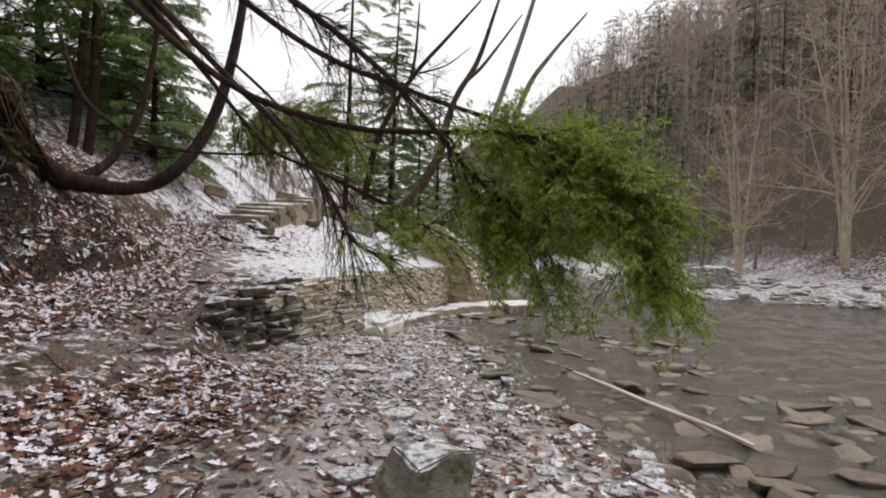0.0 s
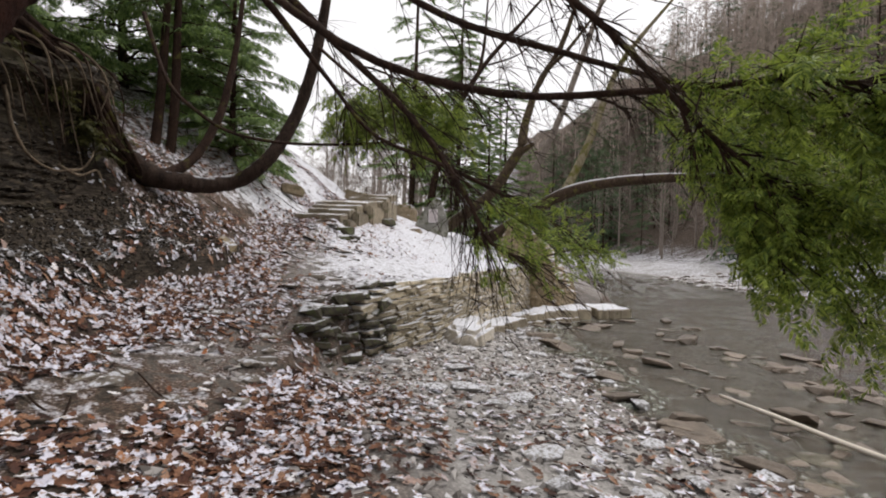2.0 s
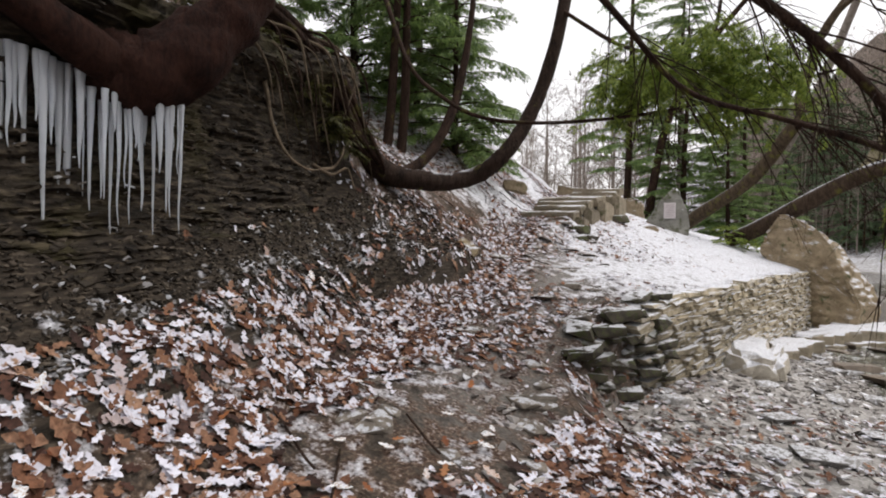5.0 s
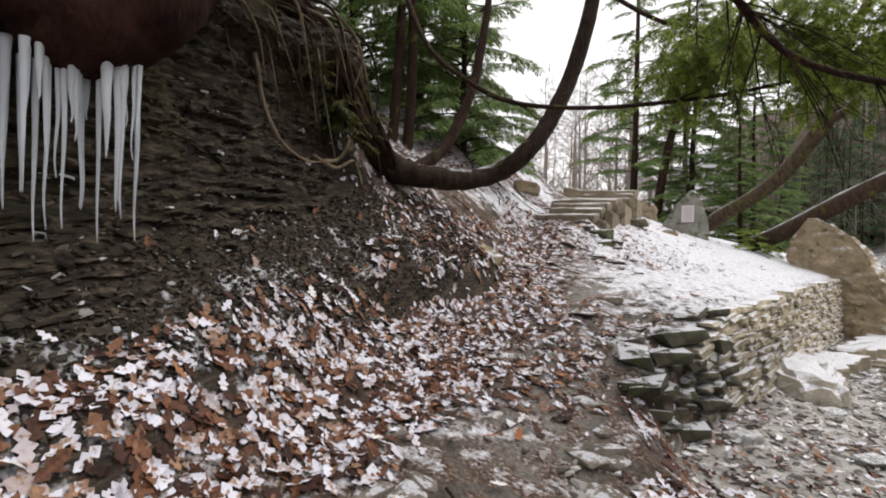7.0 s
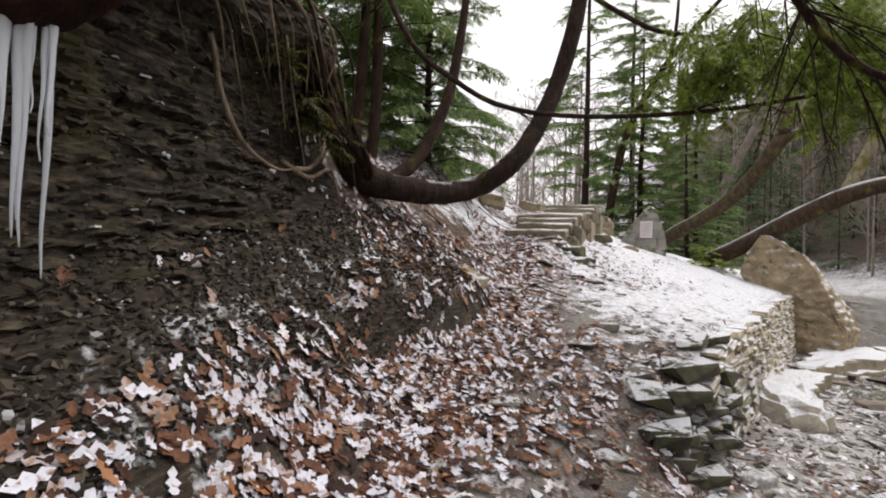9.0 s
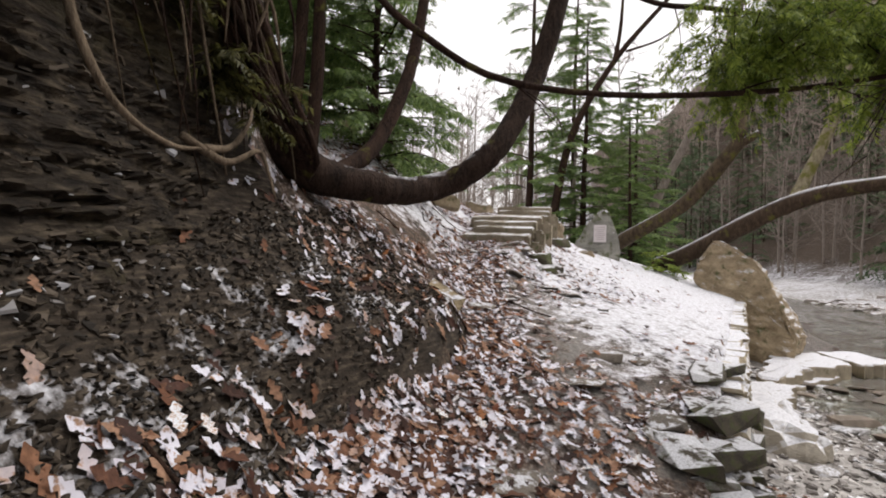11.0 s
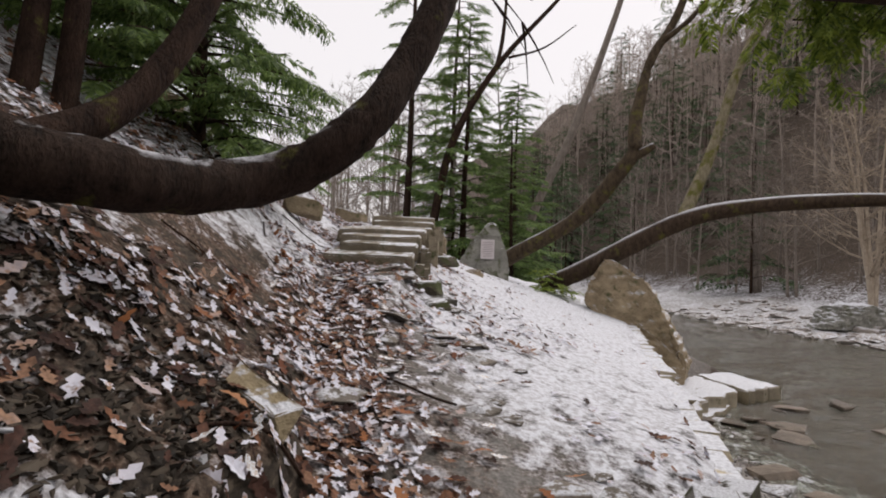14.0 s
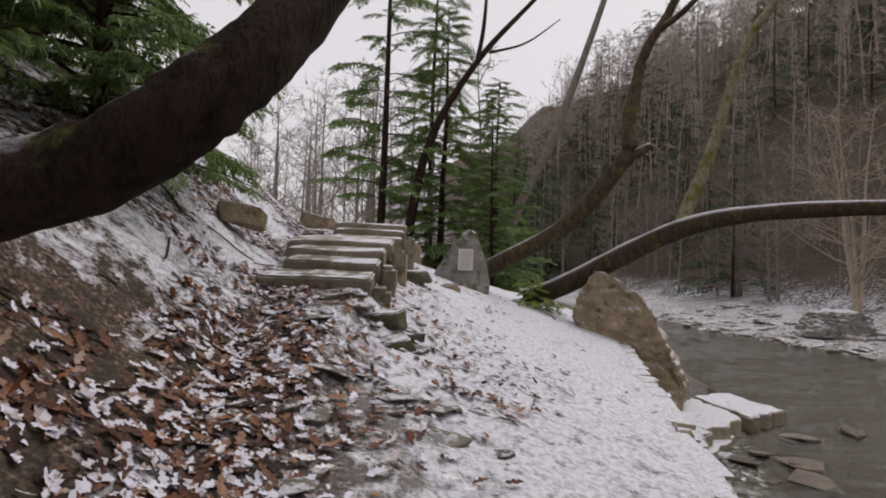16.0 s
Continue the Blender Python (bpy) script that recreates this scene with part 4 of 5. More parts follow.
def lip_hemlock():
    base = Vector((-5.3, 4.1, 2.4))
    tree = thing("lip_tree", base, "red-brown hemlock rooted on the undercut lip above icicles", "tree")

    def rel(pts):
        return [(x - base.x, y - base.y, z - base.z, w) for x, y, z, w in pts]

    main = [(-6.2, 3.7, 3.05, 0.2), (-5.75, 3.9, 2.7, 0.25), (-5.4, 4.08, 2.6, 0.26), (-5.2, 4.3, 2.78, 0.23), (-5.1, 4.58, 3.16, 0.19), (-5.03, 4.83, 3.6, 0.18), (-4.85, 5.1, 4.3, 0.17), (-4.7, 5.3, 6.0, 0.13), (-4.6, 5.4, 8.5, 0.06)]
    part("trunk", tube_mesh("trunk", rel(main), M_BARK_RED, 90, 30, 0.26, 6), tree)
    for k, pts in enumerate(([(-5.4, 4.0, 2.6, 0.16), (-5.3, 3.6, 2.72, 0.13), (-5.35, 3.2, 2.9, 0.1), (-5.5, 2.7, 3.1, 0.07), (-5.7, 2.2, 3.2, 0.04)],
                             [(-5.6, 4.0, 2.6, 0.12), (-5.55, 3.5, 2.5, 0.1), (-5.6, 3.0, 2.62, 0.09), (-5.8, 2.4, 2.75, 0.06)],
                             [(-5.7, 4.0, 2.75, 0.1), (-5.8, 4.6, 2.85, 0.08), (-5.95, 5.2, 2.9, 0.05), (-6.1, 5.6, 3.0, 0.03)])):
        part("root", tube_mesh("root", rel(pts), M_BARK_RED, 20, 10, 0.16, 9 + k), tree)
    r = np.random.RandomState(15)
    twigs, spr = Tubes(), Sprays()
    limbs = ([(-4.75, 5.2, 5.2, 0.05), (-3.4, 5.0, 4.1, 0.04), (-1.98, 4.54, 3.0, 0.032), (-0.9, 4.3, 2.6, 0.026), (-0.1, 3.75, 2.45, 0.02), (0.35, 3.3, 2.36, 0.014), (0.7, 3.0, 2.22, 0.009), (0.95, 2.9, 2.0, 0.006), (1.12, 2.85, 1.75, 0.003)],
             [(-4.75, 5.2, 5.0, 0.05), (-3.4, 5.4, 4.3, 0.04), (-2.3, 5.2, 3.3, 0.032), (-1.6, 5.2, 2.65, 0.026), (-1.15, 5.2, 2.05, 0.02), (-0.9, 5.23, 1.62, 0.015), (-0.45, 5.3, 1.45, 0.008)],
             [(-4.7, 5.3, 5.6, 0.05), (-3.0, 5.6, 4.7, 0.04), (-1.5, 5.5, 3.7, 0.032), (-0.3, 5.0, 3.1, 0.025), (0.7, 4.8, 2.75, 0.018), (1.6, 4.9, 2.5, 0.008)],
             [(-4.75, 5.2, 5.6, 0.06), (-3.6, 5.8, 4.4, 0.052), (-2.72, 6.14, 3.35, 0.024), (-2.24, 6.34, 2.78, 0.021), (-1.6, 6.35, 2.5, 0.019), (-1.04, 6.35, 2.26, 0.024), (-0.4, 6.6, 1.95, 0.016), (0.2, 7.0, 1.7, 0.008)],
             [(-4.7, 5.2, 5.4, 0.045), (-3.0, 4.4, 4.6, 0.035), (-1.5, 3.8, 3.6, 0.026), (-0.5, 3.6, 2.85, 0.02), (0.1, 3.5, 2.2, 0.014), (0.45, 3.35, 1.85, 0.008)])
    for k, pts in enumerate(limbs):
        line = smooth_line(rel(pts), 30)
        part("limb", Tubes().add(line, 8, 0.12, k + 30).mesh("limb", M_BARK_DARK), tree)
        for q in range((84, 62, 60, 56, 84)[k]):
            i = r.randint(8, 30)
            d = line[i, :3] - line[i - 1, :3]
            d = d / np.linalg.norm(d) + r.normal(size=3) * 0.42 + np.array((0, 0, -0.3))
            l = r.uniform(0.5, 1.1) * (0.55 if k in (0, 4) else 0.85)
            tw = droop_line(line[i, :3], d, l, 0.65, r, 6, 0.007)
            twigs.add(tw, 4, cap=False)
            for _ in range(7):
                e = r.randint(1, 6)
                t2 = droop_line(tw[e, :3], d + r.normal(size=3) * 0.5, l * 0.45, 0.6, r, 4, 0.0035)
                twigs.add(t2, 3, cap=False)
                x, z = t2[0, 0] + base.x, t2[0, 2] + base.z
                if k in (0, 4):
                    green = np.clip((x - 0.0) / 0.4, 0, 1)
                elif z < 2.1:
                    green = np.clip((x + 1.1) / 0.8, 0, 0.5) * (z > 1.5)
                else:
                    green = np.clip((x - 0.2) / 0.8, 0, 0.6)
                if r.rand() < green:
                    for e2 in range(4):
                        for _ in range(2):
                            spr.add(t2[e2, :3] + r.normal(size=3) * 0.02, t2[3, :3] - t2[0, :3] + r.normal(size=3) * 0.16, r.uniform(0.08, 0.16), r)
    tagged(part("branchwork", twigs.mesh("branchwork", M_BARK_DARK), tree), kind="stuff")
    part("foliage", spr.mesh("foliage", SPRAY_FINE, M_NEEDLE), tree)
    # upper crown, largely unseen, added to shade the bank and cover open sky
    shading_crown(tree, smooth_line(rel(main), 90), 4.9 - base.z, 8.4 - base.z, 2.3, 46, 77)


lip_hemlock()


# ---- icicles under the lip ----
def icicles():
    r = np.random.RandomState(31)

    def icicle(x, y, z, l, w):
        ob = new("icicle", Tubes().add(smooth_line([(0, 0, 0.08, w * 1.3), (0, 0, -0.02, w), (r.uniform(-.01, .01), 0, -l * 0.4, w * 0.72), (0, r.uniform(-.01, .01), -l * 0.8, w * 0.36), (0, 0, -l, 0.003)], 16), 8, 0.22, r.randint(90)).mesh("icicle", M_ICE))
        ob.location = (x, y, z)
        tagged(ob, "long translucent icicle hanging from the root overhang", "icicle", "icicles under the overhang")

    for k in range(30):
        t = k / 29
        y = 3.78 + 0.5 * t
        icicle(-5.40 + 0.2 * t + r.uniform(-0.06, 0.06), y, 2.33 + 0.1 * abs(t - 0.6), r.choice((0.2, 0.35, 0.55, 0.72)) * r.uniform(0.8, 1.1), r.uniform(0.008, 0.022))
    for k in range(30):
        t = k / 29
        y = 2.95 + 0.8 * t
        l = (0.45, 0.3, 0.8, 0.35, 1.15, 0.5)[k % 6]
        icicle(-5.52 + 0.1 * t + r.uniform(-0.06, 0.06), y, 2.6 - 0.12 * t, l * r.uniform(0.8, 1.1), r.uniform(0.008, 0.018) + 0.012 * l)


icicles()


# ---- bare roots along the lip and the diagonal root line ----
def roots():
    r = np.random.RandomState(41)

    def root(pts, w0, mat, label, n=26):
        k = len(pts)
        line = [(x, y, z, w0 * (1 - 0.75 * i / (k - 1))) for i, (x, y, z) in enumerate(pts)]
        ob = new("root", tube_mesh("root", line, mat, n, 7, 0.2, r.randint(90)))
        return tagged(ob, label, "root", "roots along the bank")

    brown = "dark twisted tree root hanging down the bank"
    pale = "thin pale root dangling over the shale face"
    for k in range(15):
        o = r.uniform(-0.2, 0.2, 3)
        root([(-6.3 + o[0], 5.9 + o[1], 4.0), (-6.0 + o[0], 6.35 + o[1], 3.6), (-5.82 + o[1], 6.65, 3.2 + o[2]), (-5.66, 6.85 + o[1], 2.8 + o[2]), (-5.6 + o[2] * 0.5, 7.15, 2.48), (-5.75, 7.5, 2.35)], r.uniform(0.018, 0.07), M_BARK_DARK, brown)
    for k in range(6):
        o = r.uniform(-0.16, 0.16, 3)
        root([(-6.45 + o[0], 5.75 + o[1], 4.25), (-6.12 + o[0], 6.3 + o[1], 3.72), (-5.92 + o[1], 6.7, 3.26 + o[2]), (-5.8 + 0.5 * o[0], 6.98 + o[1], 2.86 + 0.5 * o[2]), (-5.78, 7.3, 2.55), (-5.85, 7.65, 2.42)], r.uniform(0.09, 0.15), M_BARK_DARK, "thick dark root running down the lip of the bank")
    root([(-5.95, 5.5, 3.4), (-5.78, 5.55, 3.0), (-5.66, 5.52, 2.65), (-5.55, 5.6, 2.36), (-5.48, 5.8, 2.24), (-5.46, 6.0, 2.26)], 0.028, M_ROOT, pale)
    root([(-5.46, 6.0, 2.26), (-5.44, 6.15, 2.3), (-5.4, 6.22, 2.42), (-5.42, 6.28, 2.52)], 0.022, M_ROOT, pale)
    root([(-5.5, 5.9, 2.3), (-5.42, 6.1, 2.22), (-5.36, 6.25, 2.3), (-5.33, 6.3, 2.2), (-5.3, 6.32, 2.08)], 0.02, M_ROOT, pale)
    for k in range(26):
        y = r.uniform(5.0, 7.0)
        x = float(foot_x(y)) - r.uniform(1.05, 1.3)
        z = float(foot_z(y)) + r.uniform(2.45, 2.85)
        l = r.uniform(0.4, 1.2)
        root([(x - 0.25, y - 0.15, z + 0.12), (x, y, z), (x + r.uniform(0, .12), y + r.uniform(0, .2), z - l * 0.4), (x + r.uniform(-.02, .12), y + r.uniform(0.05, .4), z - l)], r.uniform(0.008, 0.022), M_ROOT if r.rand() < 0.6 else M_BARK_DARK, pale, 14)


roots()


# ---- ferns and moss on the lip ----
def lip_ferns():
    r = np.random.RandomState(45)
    mat = needle_material("winter_fern", (0.035, 0.04, 0.012), (0.16, 0.15, 0.05))
    for k in range(30):
        t = r.rand()
        c = np.array((-6.25 + 0.5 * t, 5.2 + 1.7 * t, 3.75 - 1.0 * t)) + r.uniform(-0.15, 0.15, 3)
        spr = Sprays()
        for q in range(12):
            a = r.uniform(-1.6, 1.6) - 0.4
            spr.add((0, 0, 0), (math.cos(a), math.sin(a), r.uniform(-0.9, 0.3)), r.uniform(0.16, 0.34), r)
        ob = new("fern", spr.mesh("fern", SPRAY_FINE, mat))
        ob.location = c
        tagged(ob, "drooping green-brown fern on the root-bound lip", "fern", "ferns on the lip")


lip_ferns()


# ---- young hemlocks and trunks on the slope ----
def slope_trees():
    lab = "young green hemlock with drooping boughs on the snowy slope"
    h = conifer("hemlock", 6.5, 2.0, 51, SPRAY_FINE, 150, 24, M_NEEDLE_DARK, M_BARK_DARK, 0.09, 0.05, (0, 0), 0.52)
    tagged(h, lab, "tree", "hemlocks")
    stand(h, -7.0, 12.2, 0.3)
    for x, y, yaw, size in ((-9.6, 12.0, 2.0, 1.2), (-9.5, 14.8, 4.0, 1.2), (-9.2, 8.6, 1.2, 1.0), (-10.6, 5.6, 3.1, 1.1), (-12.5, 9.6, 5.0, 1.5)):
        copy_at(h, x, y, yaw, size)
    for x, y, l, s in ((-7.3, 9.9, 0.3, 61), (-7.05, 10.05, -0.1, 62)):
        t = conifer("hemlock", 9.0, 1.3, s, SPRAY_FINE, 40, 7, M_NEEDLE_DARK, M_BARK_DARK, 0.1, 0.32, (l, 0.4))
        tagged(t, "slim dark hemlock trunk with bare lower twigs on the slope", "tree", "slope trees")
        stand(t, x, y)


slope_trees()


# ---- trees beyond the steps ----
def back_trees():
    tall = conifer("hemlock", 17.0, 3.0, 71, SPRAY_COARSE, 80, 26, M_NEEDLE_DARK, M_BARK_DARK, 0.18, 0.2, (0, 0), 0.6)
    tagged(tall, "tall dark hemlock with sparse drooping boughs", "tree", "tall hemlocks")
    stand(tall, -5.2, 26.6, 0)
    low = conifer("hemlock", 11.0, 2.7, 72, SPRAY_COARSE, 125, 28, M_NEEDLE_DARK, M_BARK_DARK, 0.16, 0.04, (0.3, 0.1), 0.6)
    tagged(low, "dense dark green hemlock reaching to the ground", "tree", "dense hemlocks")
    stand(low, -2.9, 26.8, 1)
    copy_at(low, -1.2, 24.6, 2.2, 0.62)
    copy_at(low, -0.4, 29.0, 4.0, 0.85)
    copy_at(tall, -3.2, 31.0, 2.0, 1.0)
    copy_at(low, 0.9, 32.0, 0.4, 0.6)
    lean = new("leaning_tree")
    tagged(lean, "dark bare leaning tree with a forked top", "tree")
    lean.location = (-4.2, 26.0, 2.6)
    part("trunk", tube_mesh("trunk", [(0, 0, -0.3, 0.22), (0.1, 0, 1.2, 0.19), (0.75, -0.4, 4.4, 0.16), (2.3, -0.9, 7.2, 0.12), (4.2, -1.2, 9.4, 0.08), (5.6, -1.4, 11, 0.04)], M_BARK_DARK, 24, 8, 0.1, 3), lean)
    part("limb", tube_mesh("limb", [(2.3, -0.9, 7.2, 0.09), (2.5, -0.9, 8.6, 0.07), (2.6, -0.9, 11, 0.03)], M_BARK_DARK, 12, 6, 0.1, 4), lean)
    part("limb", tube_mesh("limb", [(2.7, -1.0, 7.5, 0.05), (4.0, -1.1, 7.9, 0.035), (5.2, -1.2, 8.8, 0.015)], M_BARK_DARK, 12, 6, 0.1, 5), lean)
    thin = new("slanting_tree")
    tagged(thin, "slim bare pale tree slanting over the creek bank", "tree")
    thin.location = (0.6, 30.6, 0.8)
    part("trunk", tube_mesh("trunk", [(-0.3, 0, -0.6, 0.25), (0, 0, 3.6, 0.22), (1.8, -0.3, 7.9, 0.19), (3.8, -0.9, 14.2, 0.14), (5.0, -1.2, 19, 0.06)], M_BARK_PALE, 20, 8, 0.1, 7), thin)


back_trees()


# ---- leaning and fallen trunks over the creek ----
def creek_trees():
    base = Vector((-2.0, 18.1, 2.1))
    t = thing("leaning_tree", base, "snow-streaked grey tree leaning out over the creek", "tree")
    pts = [(-2.5, 18.4, 2.2, 0.2), (-2.1, 18.0, 2.5, 0.18), (-1.07, 16.8, 3.22, 0.16), (-0.45, 16.1, 4.1, 0.15), (-0.22, 15.95, 4.5, 0.14), (-0.15, 16.1, 5.0, 0.13), (-0.05, 16.2, 5.5, 0.12), (0.3, 16.45, 6.6, 0.1), (0.9, 16.5, 7.7, 0.08), (1.6, 16.5, 10, 0.04)]
    part("trunk", tube_mesh("trunk", [(x - base.x, y - base.y, z - base.z, w) for x, y, z, w in pts], M_BARK_GREY, 44, 12, 0.14, 1), t)
    part("stub", tube_mesh("stub", [(x - base.x, y - base.y, z - base.z, w) for x, y, z, w in [(-0.3, 16.0, 4.35, 0.12), (-0.05, 15.9, 4.5, 0.09), (0.14, 15.85, 4.62, 0.06)]], M_BARK_GREY, 8, 8, 0.2, 2), t)
    part("limb", tube_mesh("limb", [(x - base.x, y - base.y, z - base.z, w) for x, y, z, w in [(0.55, 16.45, 7.0, 0.07), (1.1, 16.2, 7.5, 0.05), (2.2, 16.0, 9.0, 0.02)]], M_BARK_GREY, 12, 8, 0.2, 2), t)
    base = Vector((-0.9, 17.9, 1.7))
    f = thing("fallen_tree", base, "fallen trunk with snow along its top, reaching over the creek", "log")
    pts = [(-1.4, 18.3, 1.75, 0.2), (-0.8, 17.8, 2.05, 0.21), (0.1, 17.2, 2.65, 0.2), (0.95, 16.65, 3.17, 0.19), (1.6, 16.35, 3.42, 0.17), (2.4, 15.9, 3.55, 0.15), (3.66, 15.0, 3.58, 0.13), (5.6, 13.85, 3.5, 0.06)]
    part("trunk", tube_mesh("trunk", [(x - base.x, y - base.y, z - base.z, w) for x, y, z, w in pts], M_BARK_LOG, 50, 12, 0.12, 4), f)
    pts = [(1.1, 16.6, 3.25, 0.15), (1.3, 16.75, 3.6, 0.13), (1.85, 16.85, 4.85, 0.11), (2.6, 17.0, 7.0, 0.09), (3.3, 17.0, 8.1, 0.07), (4.5, 17, 9.6, 0.03)]
    part("limb", tube_mesh("limb", [(x - base.x, y - base.y, z - base.z, w) for x, y, z, w in pts], M_BARK_MOSSY, 30, 10, 0.12, 5), f, "limb with yellow-green moss")
    # green undergrowth at the foot of the fallen trunk
    h = conifer("sapling", 0.9, 0.75, 81, SPRAY_FINE, 34, 6, M_NEEDLE, M_BARK_DARK, 0.015, 0.03)
    tagged(h, "low green hemlock sapling at the foot of the trunks", "sapling", "saplings")
    stand(h, -1.45, 17.7, 0, 1.0, 0.02)
    copy_at(h, -1.0, 18.3, 2, 0.8, 0.02)


creek_trees()


# ---- far bank and hillside woods ----
def far_woods():
    r = np.random.RandomState(91)
    kinds = [bare_tree("bare_tree", 13, 101 + k, M_BARK_PALE, 14, 7, 0.14, 1, 0.55, 4, 3.2) for k in range(3)]
    brush = [bare_tree("bare_tree", 13, 131 + k, M_TWIG_HAZED, 11, 6, 0.13, 1, 0.65, 3, 5.0) for k in range(3)]
    clump = bare_tree("bare_tree", 9, 111, M_BARK_TAN, 13, 7, 0.12, 4, 0.75, 5, 2.0)
    evergreen = [conifer("evergreen", 13, 3.4, 121 + k, SPRAY_COARSE, 30, 5, M_NEEDLE_FAR, M_BARK_DARK, 0.13, 0.08, (0, 0), 1.35) for k in range(2)]
    for k in kinds + [clump]:
        tagged(k, "leafless grey-brown tree with fine twigs on the far bank", "tree", "leafless trees across the creek")
    for k in evergreen:
        tagged(k, "dark evergreen on the wooded hillside across the creek", "tree", "evergreens across the creek")
    stand(clump, 22.5, 28.5, 0, 1.7)
    copy_at(clump, 27.0, 24.5, 2.0, 1.6)
    copy_at(clump, 18.0, 31.0, 4.0, 1.3)
    used, wood_at, wood_size = set(), [], []

    def put(src, x, y, s):
        if src.name not in used:
            used.add(src.name)
            stand(src, x, y, r.uniform(0, 6.28), s)
        else:
            copy_at(src, x, y, r.uniform(0, 6.28), s)

    n = 0
    while n < 680:
        y = r.uniform(4, 135)
        back = 8 + 62 * r.rand()
        x = float(far_x(y)) + back
        if math.hypot(x, y) > 155 or (back < 26 and r.rand() < (0.0 if 6 < math.degrees(math.atan2(x + 4, y - 7)) < 31 else 0.45)):
            continue
        bearing = math.degrees(math.atan2(x + 4, y - 7))
        grove = 6 < bearing < 31 and back < 34
        if r.rand() < (0.5 if grove else 0.16):
            put(evergreen[r.randint(2)], x, y, r.uniform(0.7, 1.3))
        elif back < 22:
            put(kinds[r.randint(3)], x, y, r.uniform(0.6, 1.15))
        else:
            wood_at.append((x, y, ground_at(x, y) - 0.1))
            wood_size.append(r.uniform(0.7, 1.2))
        n += 1
    for k in range(280):
        y = r.uniform(35, 130)
        x = float(far_x(y)) + r.uniform(38, 76)
        wood_at.append((x, y, ground_at(x, y) - 0.1))
        wood_size.append(r.uniform(0.7, 1.2))
    k = len(wood_at)
    shapes = []
    for b in brush:
        v, f, base = [], [], 0
        for o in b.children:
            v.append(np.array([q.co[:] for q in o.data.vertices]))
            f += [tuple(base + i for i in p.vertices) for p in o.data.polygons]
            base += len(v[-1])
        shapes.append((np.vstack(v), f))
        for o in (*b.children, b):
            bpy.data.objects.remove(o)
    me = scattered("hillside_woods", shapes, turns(r.uniform(0, 6.28, k), r.normal(0, 0.06, k), r.normal(0, 0.06, k)), np.array(wood_at), np.array(wood_size), M_TWIG_HAZED)
    tagged(new("hillside_woods", me), "leafless grey-brown woods covering the hillside across the creek", "woods", kind="stuff")
    for k in range(34):
        y = r.uniform(30, 62)
        x = -6 - (y - 34) * 0.35 - r.uniform(-5, 6)
        put(kinds[r.randint(3)], x, y, r.uniform(0.7, 1.0))
    for k in range(40):
        y = r.uniform(60, 120)
        put(kinds[r.randint(3)], r.uniform(-50, 14), y, r.uniform(0.8, 1.2))


far_woods()


# ---- leaves, stones and sticks ----
def leaf_template(seed):
    """A lobed oak leaf along x, one long, with a folded midrib."""
    r = np.random.RandomState(seed)
    prof = [(0.0, 0.02), (0.2, 0.17), (0.33, 0.10), (0.5, 0.27), (0.64, 0.12), (0.76, 0.2), (1.0, 0.02)]
    curl, bend = r.uniform(0.0, 0.3), r.uniform(-0.4, 0.5)
    v = []
    for x, w in prof:
        z = bend * (x - 0.5) ** 2
        v += [(x - 0.5, w * r.uniform(0.8, 1.2), z + curl * w), (x - 0.5, 0, z), (x - 0.5, -w * r.uniform(0.8, 1.2), z + curl * w * r.uniform(0.4, 1.4))]
    f = []
    for k in range(len(prof) - 1):
        a = 3 * k
        f += [(a, a + 1, a + 4, a + 3), (a + 1, a + 2, a + 5, a + 4)]
    return np.array(v), f


LEAVES = [leaf_template(k) for k in range(6)]


def slope_angles(x, y):
    e = 0.08
    return (ground_z(x + e, y) - ground_z(x - e, y)) / (2 * e), (ground_z(x, y + e) - ground_z(x, y - e)) / (2 * e)


